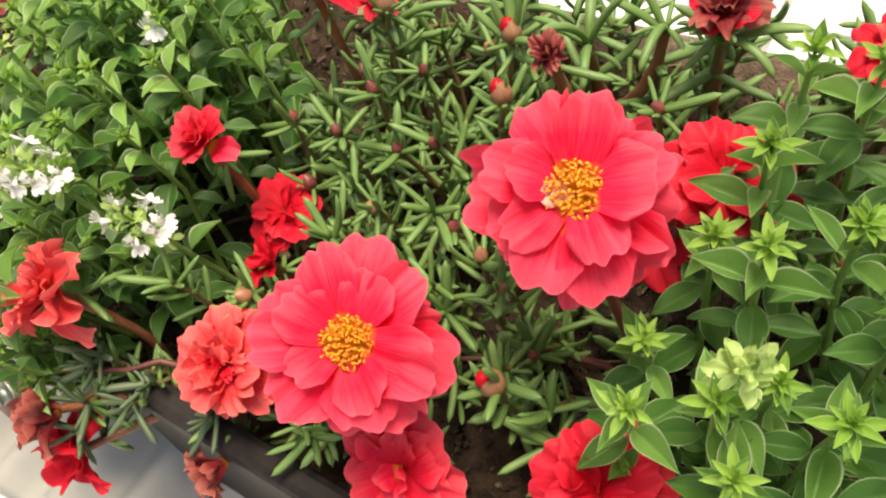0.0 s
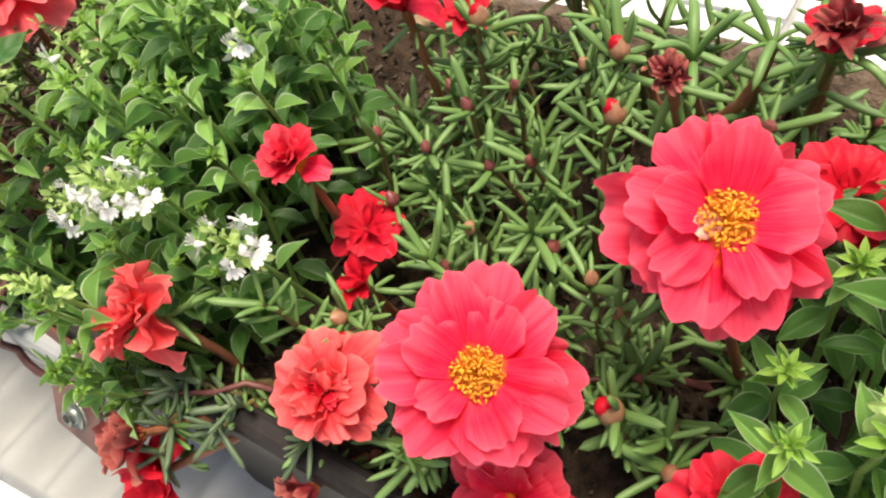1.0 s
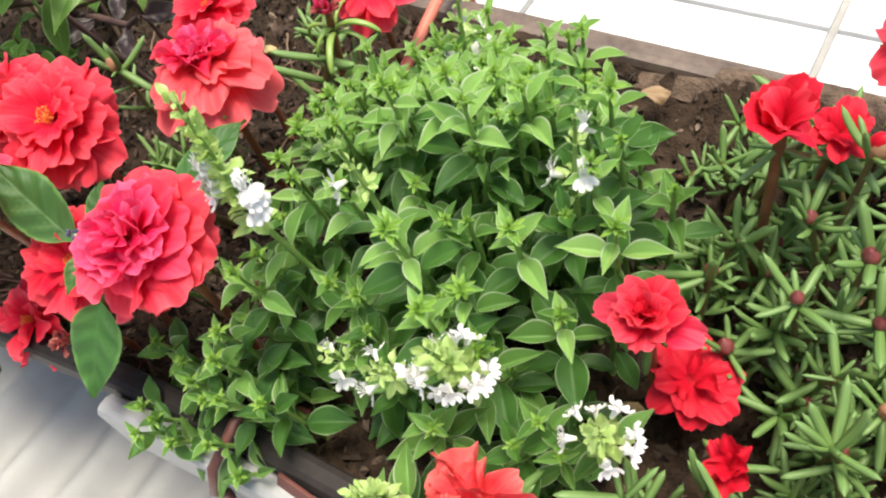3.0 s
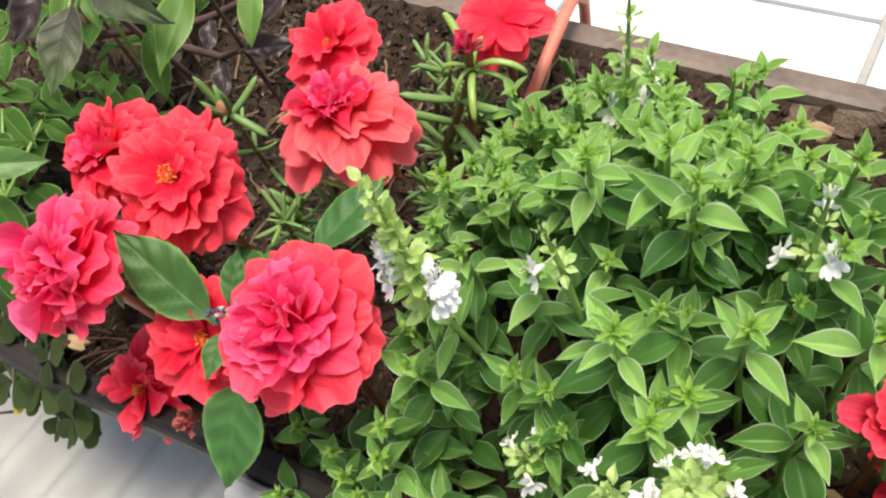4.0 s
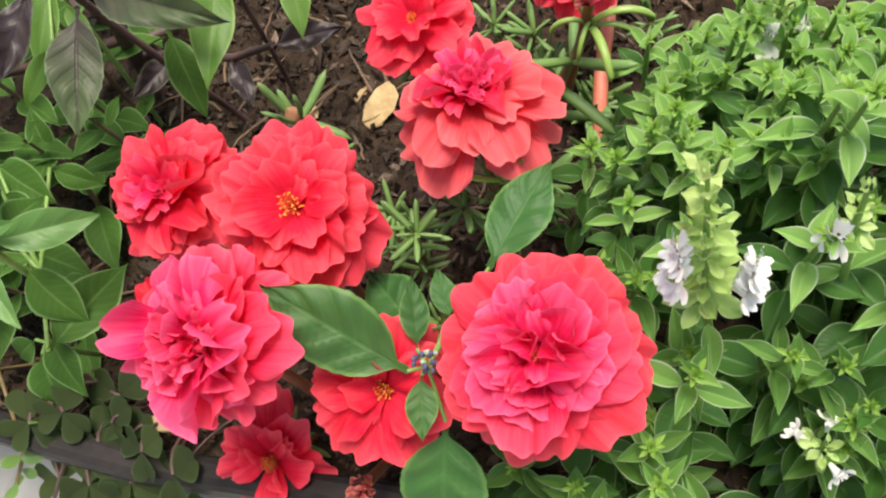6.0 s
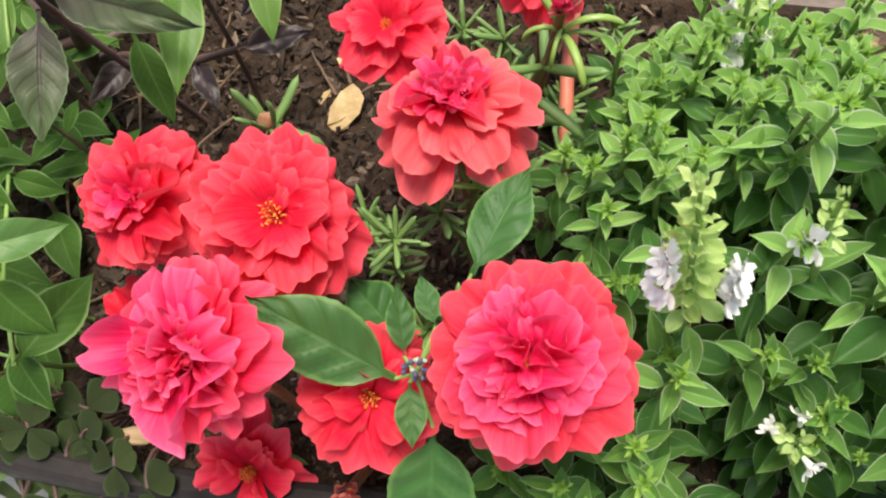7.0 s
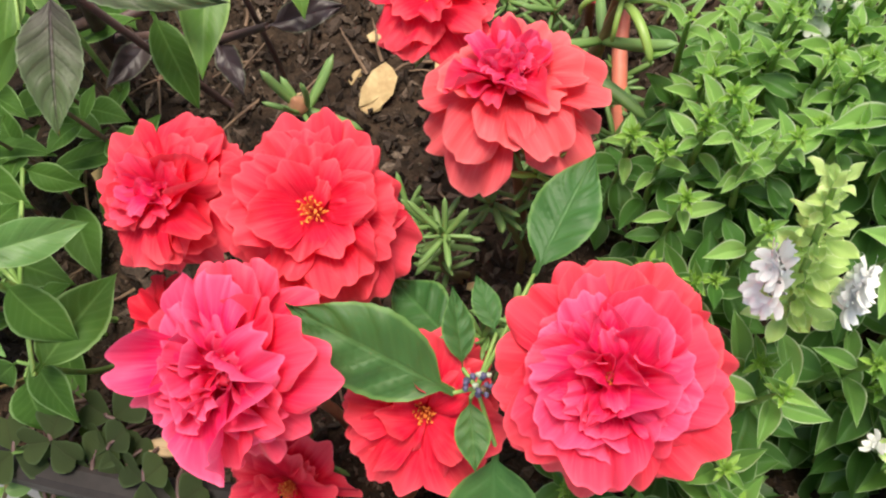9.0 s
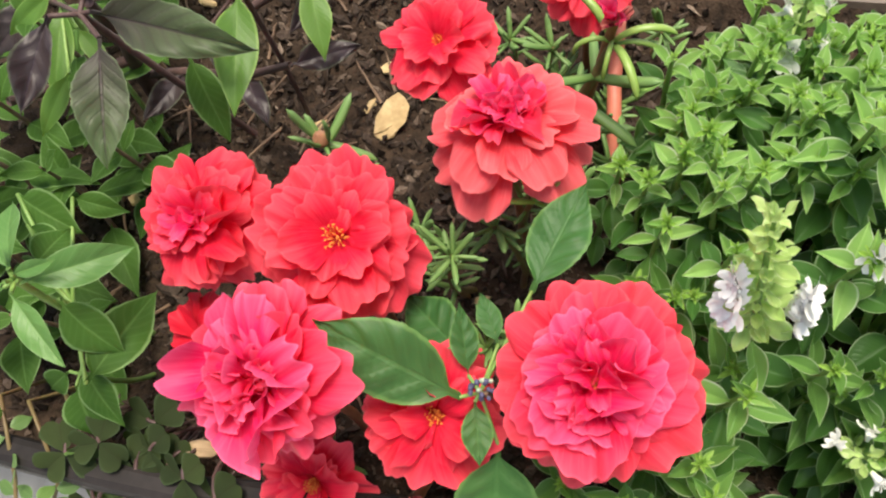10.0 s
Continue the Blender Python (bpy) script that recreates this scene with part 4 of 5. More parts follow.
for k in range(150):
    x, y = R.uniform(-0.155, 0.055), R.uniform(0.105, 0.285)
    if x > -0.02 and y < 0.19:
        continue
    z = R.uniform(0.205, 0.236 + 0.16 * (y - 0.1))
    if not clear(x, y, z):
        continue
    moss_shoot((x, y, z), rng=R, count=R.choice((5, 6, 7)), bud=1 if R.random() < 0.2 else None, bud_size=0.0018)
for k in range(12):
    x = R.uniform(-0.11, -0.03)
    y = R.uniform(0.09, 0.112)
    z = R.uniform(0.211, 0.222)
    if not clear(x, y, z):
        continue
    moss_shoot((x, y, z), foot=(x + 0.01, 0.115, 0), rng=R, count=7, length=0.012)
for k in range(5):
    x, y = R.uniform(-0.12, -0.09), R.uniform(0.122, 0.15)
    moss_shoot((x, y, R.uniform(0.208, 0.222)), rng=R, count=7, length=0.0135)
for k in range(16):
    x, y = R.uniform(-0.18, -0.12), R.uniform(0.19, 0.28)
    moss_shoot((x, y, R.uniform(0.206, 0.232)), rng=R, count=7, length=0.0135)
for p in [(-0.174, 0.086, 0.214), (-0.173, 0.077, 0.206), (-0.156, 0.085, 0.206), (-0.173, 0.069, 0.2), (-0.107, 0.112, 0.205), (-0.171, 0.091, 0.216), (-0.154, 0.092, 0.21), (-0.124, 0.093, 0.213)]:
    moss_shoot(p, foot=(p[0] + 0.012, 0.112, 0), rng=R, count=7, length=0.014, meshes=GREYISH, label="greyish green moss rose shoot hanging over the front rim", lean=(-0.3, -0.6, 0.5))
for k in range(13):
    x, y = R.uniform(-0.345, -0.285), R.uniform(0.195, 0.275)
    moss_shoot((x, y, R.uniform(0.2, 0.226)), rng=R, count=8, length=0.0125, label="small moss rose shoot on the bare soil")
for a, b, c in (((-0.085, 0.138, 0.206), (-0.054, 0.154, 0.2075), (-0.028, 0.166, 0.204)), ((-0.190, 0.080, 0.209), (-0.161, 0.093, 0.212), (-0.146, 0.104, 0.208)), ((-0.14, 0.112, 0.2), (-0.12, 0.12, 0.205), (-0.1, 0.13, 0.2)), ((-0.065, 0.235, 0.236), (-0.045, 0.228, 0.243), (-0.028, 0.24, 0.23))):
    f0 = soil_foot(c[0] + 0.006, c[1] + 0.004)
    ru = thing("moss_rose_runner", f0, "thick reddish trailing moss rose stem", "plant", "trailing stems")
    part("stem", tube_mesh("stem", [f0, c, Vector(c).lerp(Vector(b), 0.5) + Vector((0, 0.002, 0.002)), b, Vector(b).lerp(Vector(a), 0.5) + Vector((0, -0.001, 0.002)), a], [0.0014, 0.0013, 0.0011, 0.001, 0.0008, 0.0007], M_STEM_WINE, 8), ru)
    rosette(ru, a, Vector(a) - Vector(b), R, 7, 0.012)
# tall shoots with long arched leaves at the back
for x, y, z, n in ((-0.131, 0.222, 0.262, 7), (-0.026, 0.236, 0.272, 9), (0.012, 0.245, 0.265, 8), (-0.061, 0.227, 0.268, 8), (-0.095, 0.245, 0.262, 7), (-0.042, 0.237, 0.272, 8), (-0.14, 0.235, 0.258, 6), (0.03, 0.26, 0.27, 8), (-0.08, 0.268, 0.26, 6)):
    moss_shoot((x, y, z), foot=(x - R.uniform(0.006, 0.016), y + 0.01, 0), rng=R, count=n, length=0.0215, meshes=ARCHES, stem_r=0.0021, label="tall moss rose shoot with long arched leaves", lean=(0.05, -0.15, 1.0), lift=(35.0, 80.0))
moss_shoot((-0.304, 0.221, 0.262), foot=(-0.324, 0.221, 0), rng=R, count=7, length=0.024, meshes=CURLED, stem_r=0.0023, label="moss rose shoot with curled pale green leaves", lean=(0.05, -0.15, 1.0), lift=(35.0, 75.0))
moss_shoot((-0.113, 0.262, 0.255), foot=(-0.12, 0.27, 0), rng=R, count=5, length=0.02, meshes=CURLED, stem_r=0.0021, label="moss rose shoot with curled pale green leaves", lean=(0.05, -0.15, 1.0), lift=(35.0, 75.0))
# thick branching stem between the tall shoots
f0 = soil_foot(-0.062, 0.248)
fork = thing("moss_rose_runner", f0, "thick branching red-brown moss rose stem", "plant", "trailing stems")
part("stem", tube_mesh("stem", [f0, (-0.061, 0.244, 0.215), (-0.0595, 0.238, 0.235), (-0.061, 0.232, 0.25), (-0.061, 0.227, 0.266)], [0.003, 0.0029, 0.0027, 0.0022, 0.0018], M_STEM_RED, 9), fork)
part("branch", tube_mesh("branch", [(-0.0595, 0.238, 0.235), (-0.053, 0.238, 0.24), (-0.048, 0.237, 0.248), (-0.044, 0.237, 0.259), (-0.042, 0.237, 0.271)], [0.0022, 0.0022, 0.002, 0.0018, 0.0015], M_STEM_RED, 8), fork)
part("branch", tube_mesh("branch", [(-0.0605, 0.241, 0.225), (-0.067, 0.238, 0.232), (-0.074, 0.236, 0.242), (-0.078, 0.235, 0.255)], [0.002, 0.0018, 0.0016, 0.0013], M_STEM_RED, 8), fork)


# ---- basil ----
def basil_shoot(tip, rng, foot=None, size=0.0168, pairs=6, leaf=None, low=None, head=True, label="", name="basil_shoot", group="basil shoots", gap=0.0088, stem=M_STEM_GREEN, head_size=0.0065, lean=None):
    """A basil shoot: square-set leaf pairs along the stem and a pale tight tip."""
    tip = Vector(tip)
    foot = Vector((*foot, 0)) if foot else Vector((tip.x + rng.uniform(-0.008, 0.008), tip.y + rng.uniform(0.0, 0.014), 0))
    foot = soil_foot(foot.x, min(max(foot.y, front(-0.2) + 0.010), Y1 - 0.012))
    t = thing(name, foot, label or "bright green bush basil shoot with paired leaves", "plant", group)
    axis = (tip - foot).normalized()
    up = (axis * 0.4 + (Vector(lean) if lean else Vector((0.06, -0.3, 0.95)))).normalized()
    mid = tip - up * gap * pairs * 0.55
    pts = [foot, foot.lerp(mid, 0.35), foot.lerp(mid, 0.7), mid, mid.lerp(tip, 0.5), tip]
    part("stem", tube_mesh("stem", pts, [0.0012, 0.0011, 0.001, 0.0009, 0.0008, 0.0004], stem), t)
    ph = rng.uniform(0, 6.28)
    length = sum((pts[i + 1] - pts[i]).length for i in range(5))
    for k in range(pairs):
        back = min(gap * (0.35 + k) * (0.8 + 0.08 * k), length * 0.92)
        rest = back
        at, d0 = tip, up
        for i in range(5, 0, -1):
            seg = (pts[i] - pts[i - 1]).length
            if rest <= seg:
                at, d0 = pts[i].lerp(pts[i - 1], rest / seg), (pts[i] - pts[i - 1]).normalized()
                break
            rest -= seg
        grow = min(1.0, 0.46 + 0.22 * k)
        ph += math.pi / 2 + rng.uniform(-0.25, 0.25)
        for d in ring_dirs(d0, 2, ph):
            e = radians(max(-6, 46 - 13 * k) + rng.uniform(-14, 14))
            way = d * math.cos(e) + d0 * math.sin(e)
            s = size * grow * rng.uniform(0.8, 1.12)
            # from the fourth pair down, leaves carry canopy shade in their colour
            pool = (leaf or BASIL) if k < 3 else (low or BASIL_LOW_SHADED)
            part("leaf", rng.choice(pool), t, frame_of(at, way, d0 * math.cos(e) - d * math.sin(e), s, s * rng.uniform(0.9, 1.12)))
    if head:
        tagged(part("shoot_tip", rng.choice(HEADS), t, frame_of(tip - up * 0.001, ring_dirs(up, 1, ph)[0], up, head_size), "pale yellow-green young tip"), kind="stuff")
    return t


B = random.Random(23)
TIPS = [(-0.216, 0.134, 0.290), (-0.193, 0.152, 0.281), (-0.169, 0.160, 0.285), (-0.190, 0.126, 0.264), (-0.204, 0.125, 0.275), (-0.192, 0.106, 0.257), (-0.191, 0.080, 0.260),
        (-0.200, 0.137, 0.270), (-0.212, 0.167, 0.304), (-0.185, 0.193, 0.295), (-0.238, 0.169, 0.299), (-0.241, 0.176, 0.291), (-0.221, 0.174, 0.304), (-0.241, 0.145, 0.283),
        (-0.221, 0.141, 0.279), (-0.231, 0.129, 0.259), (-0.241, 0.130, 0.257), (-0.261, 0.116, 0.268), (-0.267, 0.105, 0.249), (-0.227, 0.120, 0.251), (-0.206, 0.135, 0.263),
        (-0.271, 0.183, 0.267), (-0.296, 0.184, 0.252), (-0.275, 0.183, 0.272), (-0.230, 0.163, 0.270), (-0.197, 0.084, 0.250), (-0.288, 0.176, 0.258), (-0.262, 0.170, 0.276),
        (-0.255, 0.195, 0.275), (-0.206, 0.185, 0.296), (-0.182, 0.175, 0.286), (-0.175, 0.142, 0.268), (-0.282, 0.160, 0.262), (-0.266, 0.150, 0.270), (-0.238, 0.205, 0.275), (-0.222, 0.198, 0.285)]
for p in TIPS:
    small = p[0] < -0.245 and p[1] > 0.14
    basil_shoot(p, B, head_size=B.uniform(0.0036, 0.0056), pairs=8, size=0.0132 if small else 0.0168, gap=0.0066 if small else 0.0078, leaf=BASIL_NEW if small else FRESH if p[2] > 0.274 else BASIL + FRESH if p[2] > 0.26 else None)
V = random.Random(29)
for k in range(44):
    x, y = V.uniform(-0.287, -0.205), V.uniform(0.168, 0.232)
    top = 0.262 + 0.30 * max(0.0, x + 0.287) - 0.35 * max(0.0, y - 0.2)
    basil_shoot((x, y, top + V.uniform(-0.006, 0.008)), V, size=V.uniform(0.0115, 0.015), pairs=5, gap=0.006, leaf=BASIL_NEW, head_size=V.uniform(0.0022, 0.0036), label="bright green bush basil shoot with small crowded leaves")
for p in ((-0.264, 0.098, 0.246), (-0.268, 0.115, 0.240), (-0.262, 0.128, 0.252), (-0.272, 0.126, 0.238), (-0.276, 0.092, 0.232), (-0.280, 0.135, 0.242), (-0.287, 0.150, 0.246), (-0.277, 0.145, 0.252), (-0.258, 0.090, 0.240)):
    basil_shoot(p, V, size=0.0165, pairs=5, gap=0.0075, head_size=0.0045, label="green bush basil shoot beside a pink moss rose")
# inner shoots: half take the green with the clump's shade painted in
for k in range(32):
    x, y = B.uniform(-0.298, -0.162), B.uniform(0.095, 0.222)
    if x < -0.288 and y > 0.175:
        continue
    top = 0.238 + 0.10 * min(y - 0.09, 0.09) / 0.09 * 0.4
    if x < -0.25:
        top -= 0.022
    basil_shoot((x, y, B.uniform(top - 0.018, top + 0.012)), B, pairs=5, size=0.018, leaf=BASIL if k % 2 else BASIL_LOW_SHADED, head_size=0.0030, label="green bush basil shoot inside the clump")
# rim shoots mix in leaves whose colour includes shade
for k in range(12):
    x = B.uniform(-0.214, -0.18) if k < 8 else B.uniform(-0.30, -0.277)
    basil_shoot((x, B.uniform(0.07, 0.088), B.uniform(0.212, 0.236)), B, foot=(x, 0.105), pairs=4, leaf=BASIL + BASIL_LOW_SHADED, head_size=0.004, label="basil shoot leaning over the front rim")
for k in range(18):
    x, y = B.uniform(-0.286, -0.2), B.uniform(0.185, 0.24)
    basil_shoot((x, y, B.uniform(0.238, 0.265)), B, pairs=5, size=0.014, gap=0.007, leaf=BASIL_NEW, head_size=0.0036, label="bright green bush basil shoot towards the back rim")
for k in range(8):
    x, y = B.uniform(-0.264, -0.205), B.uniform(0.225, 0.25)
    basil_shoot((x, y, B.uniform(0.25, 0.268)), B, pairs=4, size=0.0165, leaf=BASIL_NEW, head_size=0.0036, label="bright green bush basil shoot towards the back rim")
for p in ((-0.214, 0.205, 0.282), (-0.196, 0.208, 0.276), (-0.205, 0.222, 0.268), (-0.188, 0.214, 0.262), (-0.222, 0.228, 0.262), (-0.236, 0.222, 0.270), (-0.178, 0.2, 0.266)):
    basil_shoot(p, B, size=0.0155, pairs=5, leaf=FRESH, head_size=0.004, label="bright green bush basil shoot towards the back rim")
for p in ((-0.282, 0.096, 0.234), (-0.250, 0.096, 0.234), (-0.262, 0.080, 0.224), (-0.271, 0.090, 0.228), (-0.298, 0.098, 0.230), (-0.252, 0.078, 0.216)):
    basil_shoot(p, B, foot=(p[0], 0.108), pairs=4, size=0.0175, leaf=BASIL + BASIL_LOW_SHADED, head_size=0.004, label="basil shoot leaning over the front rim")
# the second clump
for p in ((0.001, 0.179, 0.295), (0.008, 0.158, 0.290), (0.003, 0.192, 0.309), (-0.005, 0.124, 0.273), (0.017, 0.118, 0.277), (-0.010, 0.146, 0.262), (0.035, 0.150, 0.300), (0.040, 0.170, 0.302), (0.030, 0.132, 0.285), (0.045, 0.128, 0.292), (0.022, 0.172, 0.288), (0.05, 0.19, 0.3), (0.028, 0.105, 0.268), (0.002, 0.108, 0.255), (0.05, 0.11, 0.27), (0.018, 0.142, 0.272), (0.015, 0.205, 0.300), (0.028, 0.195, 0.306), (-0.004, 0.168, 0.276), (0.010, 0.128, 0.282)):
    basil_shoot(p, B, size=0.0155, head_size=0.007, pairs=7, gap=0.0078)
# inner shoots of this clump, all in the green with painted shade
for k in range(22):
    x, y = B.uniform(-0.008, 0.07), B.uniform(0.095, 0.2)
    basil_shoot((x, y, B.uniform(0.235, 0.265)), B, pairs=4, leaf=BASIL_LOW_SHADED, head_size=0.0030, label="green bush basil shoot inside the clump")


# ---- basil in flower ----
def floret_mesh():
    """A small white two-lipped flower opening along z, with long stamens."""
    verts, faces, uvs = [], [], []

    def lobe(a, l, w, lift):
        k = len(verts)
        d, s = Vector((math.cos(a), math.sin(a), 0)), Vector((-math.sin(a), math.cos(a), 0))
        for j in range(5):
            v = j / 4
            ww = w * (0.45 + math.sin(v * 2.6)) * 0.6
            for u in (-1, 0, 1):
                verts.append(d * (0.15 + l * v) + s * u * ww + Z * (0.55 + lift * v * v - 0.1 * abs(u) * v))
                uvs.append((0.5 + 0.5 * u, 0.3 + 0.7 * v))
        for j in range(4):
            for i in range(2):
                faces.append((k + j * 3 + i, k + j * 3 + i + 1, k + j * 3 + i + 4, k + j * 3 + i + 3))

    for i in range(4):
        lobe(0.7 + 0.58 * i, 0.6, 0.23, 0.35)
    lobe(-1.75, 0.85, 0.2, -0.1)
    lobe(-1.4, 0.8, 0.2, -0.05)
    k = len(verts)
    for z, r in ((0, 0.1), (0.3, 0.15), (0.6, 0.24)):
        for i in range(6):
            verts.append((r * math.cos(i * 1.047), r * math.sin(i * 1.047), z))
            uvs.append((0.5, 0.05 + 0.3 * z))
    for j in range(2):
        for i in range(6):
            faces.append((k + j * 6 + i, k + j * 6 + (i + 1) % 6, k + j * 6 + 6 + (i + 1) % 6, k + j * 6 + 6 + i))
    for a in (-2.0, -1.72, -1.45, -1.15):
        k = len(verts)
        d = Vector((math.cos(a), math.sin(a), 0))
        for q in range(3):
            c = d * (0.2 + 0.3 * q) + Z * (0.6 + 0.2 * q - 0.06 * q * q)
            r = 0.035 if q < 2 else 0.075
            for i in range(3):
                verts.append(c + Vector((r * math.cos(i * 2.09), r * math.sin(i * 2.09), 0)))
                uvs.append((0.5, 0.9))
        for q in range(2):
            for i in range(3):
                faces.append((k + q * 3 + i, k + q * 3 + (i + 1) % 3, k + q * 3 + 3 + (i + 1) % 3, k + q * 3 + 3 + i))
    return mesh_of("white_floret", verts, faces, M_WHITE, uvs)

FLORET = floret_mesh()


def basil_spike(foot, low, top, rng, whorls=6, florets=6, size=0.006, label="", lean=None, bract=0.006, where=(0.1, 0.6), clusters=()):
    """A basil flower spike with whorls of pale bracts and white florets between low and top."""
    low, top = Vector(low), Vector(top)
    f = soil_foot(foot[0], min(max(foot[1], front(-0.2) + 0.010), Y1 - 0.012))
    t = thing("basil_flower_spike", f, label or "basil flower spike with white florets", "flower", "basil flower spikes")
    ax = (top - low).normalized()
    part("stem", tube_mesh("stem", [f, f.lerp(low, 0.5), low, low.lerp(top, 0.5), top], [0.0014, 0.0011, 0.0009, 0.0007, 0.0004], M_STEM_GREEN), t)
    ph = rng.uniform(0, 6.28)
    for w in range(whorls):
        v = w / max(1, whorls - 1)
        c = low.lerp(top, v)
        ph += 0.7
        for d in ring_dirs(ax, 7 if v < 0.8 else 5, ph):
            e = radians(-6 + 58 * v + rng.uniform(-34, 34))
            s = bract * (1 - 0.35 * v) * rng.uniform(0.55, 1.05)
            at = c + ax * rng.uniform(-0.0012, 0.0012) + d * rng.uniform(0.0, 0.0016)
            part("bract", rng.choice(BRACT), t, frame_of(at, d * math.cos(e) + ax * math.sin(e), ax + ring_dirs(d, 1, rng.uniform(0, 6.28))[0] * 0.35, s, s * rng.uniform(0.8, 1.2)))
    for k in range(florets):
        v = rng.uniform(*where)
        c = low.lerp(top, v)
        d = ring_dirs(ax, 1, ph + k * 2.4)[0]
        n = (d + ax * 0.4 + Z * 0.8).normalized()
        s = size * rng.uniform(0.85, 1.15)
        part("floret", FLORET, t, frame_of(c + d * bract * 0.7, -ax + d * 0.1, n, s))
    for c, count in clusters:
        c = Vector(c)
        v = max(0.0, min(1.0, (c - low).dot(ax) / (top - low).length))
        out = (c - low.lerp(top, v)).normalized()
        for k in range(count):
            n = (out + Vector((rng.uniform(-0.4, 0.7), rng.uniform(-0.9, 0.2), rng.uniform(1.2, 2.2)))).normalized()
            part("floret", FLORET, t, frame_of(c - out * bract * 0.8 + Vector((0, 0, rng.uniform(-0.006, 0.006))), -ax + out * 0.2, n, size * rng.uniform(0.8, 1.05)))
    for d in ring_dirs(f - low, 2, ph):
        part("leaf", rng.choice(BASIL), t, frame_of(f.lerp(low, 0.8), d + Z * 0.2, Z, 0.015))
    return t


W = random.Random(31)
basil_spike((-0.25, 0.15), (-0.262, 0.131, 0.274), (-0.267, 0.1295, 0.3165), W, 12, 0, 0.0058, "tall pale basil flower spike with white florets", bract=0.0082, clusters=(((-0.2515, 0.128, 0.289), 8), ((-0.2725, 0.1266, 0.2885), 7)))
basil_spike((-0.19, 0.14), (-0.190, 0.122, 0.258), (-0.193, 0.114, 0.280), W, 8, 11, 0.0050, "basil spike crowned with white florets", bract=0.0072, where=(0.2, 0.9))
basil_spike((-0.21, 0.135), (-0.206, 0.112, 0.262), (-0.207, 0.107, 0.272), W, 3, 3, 0.0054, "small basil spike with two white florets", bract=0.006)
basil_spike((-0.155, 0.145), (-0.155, 0.126, 0.246), (-0.156, 0.119, 0.266), W, 6, 7, 0.0048, "pale basil spike with four white florets", bract=0.0068, where=(0.2, 0.8))
basil_spike((-0.252, 0.235), (-0.253, 0.229, 0.258), (-0.254, 0.231, 0.302), W, 7, 4, 0.0055, "upright green basil spike by the back rim", where=(0.0, 0.25))
basil_spike((-0.186, 0.19), (-0.187, 0.176, 0.272), (-0.188, 0.179, 0.296), W, 4, 3, 0.0058, "basil spike with single white florets", where=(0.1, 0.95), bract=0.0045)
basil_spike((0.02, 0.15), (0.010, 0.137, 0.276), (0.015, 0.129, 0.298), W, 9, 0, 0.005, "pale green basil flower head", bract=0.0066)
basil_spike((-0.22, 0.155), (-0.236, 0.150, 0.280), (-0.238, 0.147, 0.296), W, 3, 1, 0.0055, "basil spike with a single white floret", bract=0.0045)
basil_spike((-0.19, 0.11), (-0.193, 0.086, 0.256), (-0.194, 0.081, 0.270), W, 6, 0, 0.005, "pale green basil flower head over the rim", bract=0.006)
basil_spike((0.03, 0.16), (0.038, 0.148, 0.300), (0.040, 0.145, 0.316), W, 4, 0, 0.005, "pale green basil head", bract=0.007)
basil_spike((-0.225, 0.14), (-0.231, 0.118, 0.238), (-0.232, 0.113, 0.250), W, 3, 3, 0.0052, "low basil spike with white florets", bract=0.005)


# ---- broad-leaved seedling among the red flowers ----
def leafy(name, foot, node, leaves, label, category="plant", stem=M_STEM_GREEN, r=0.0012):
    """A stem with single leaves given by base, tip, width ratio, mesh pool and face."""
    f = soil_foot(*foot)
    t = thing(name, f, label, category)
    part("stem", tube_mesh("stem", bow(f, node, 7, (0.003, -0.002, 0)), r, stem), t)
    rng = random.Random(len(leaves))
    for base, tip, pool, face, wide in leaves:
        base, tip = Vector(base), Vector(tip)
        d = tip - base
        part("leaf_stalk", tube_mesh("leaf_stalk", bow(node, base, 4), r * 0.6, stem), t)
        part("leaf", rng.choice(pool), t, frame_of(base, d, face, d.length, d.length * wide))
    return t

leafy("salvia_plant", (-0.318, 0.135), (-0.319, 0.108, 0.259), [
    ((-0.324, 0.107, 0.256), (-0.3575, 0.1105, 0.2785), BROAD, (0.15, -0.5, 0.85), 1.0),
    ((-0.3125, 0.1375, 0.257), (-0.3035, 0.169, 0.2635), BROAD, (-0.1, -0.5, 0.85), 1.05),
    ((-0.329, 0.122, 0.246), (-0.350, 0.138, 0.242), BROAD, (0.2, -0.4, 0.9), 1.2),
    ((-0.314, 0.100, 0.246), (-0.311, 0.072, 0.222), BROAD, (0.1, -0.7, 0.7), 1.2),
    ((-0.320, 0.106, 0.258), (-0.316, 0.092, 0.254), BROAD, (0.2, -0.3, 0.9), 1.1),
    ((-0.323, 0.112, 0.258), (-0.328, 0.127, 0.266), BROAD, (0.5, -0.5, 0.7), 0.9),
    ((-0.318, 0.122, 0.256), (-0.325, 0.134, 0.26), BROAD, (0.3, -0.4, 0.8), 0.9),
], "leafy salvia seedling with broad glossy green leaves", r=0.0008)
head = thing("dried_floret_head", soil_foot(-0.316, 0.13), "small dried blue and grey floret head on a thin stalk", "flower")
part("stem", tube_mesh("stem", bow(soil_foot(-0.316, 0.13), (-0.317, 0.107, 0.263), 5), 0.0007, M_STEM_BROWN), head)
rb = random.Random(3)
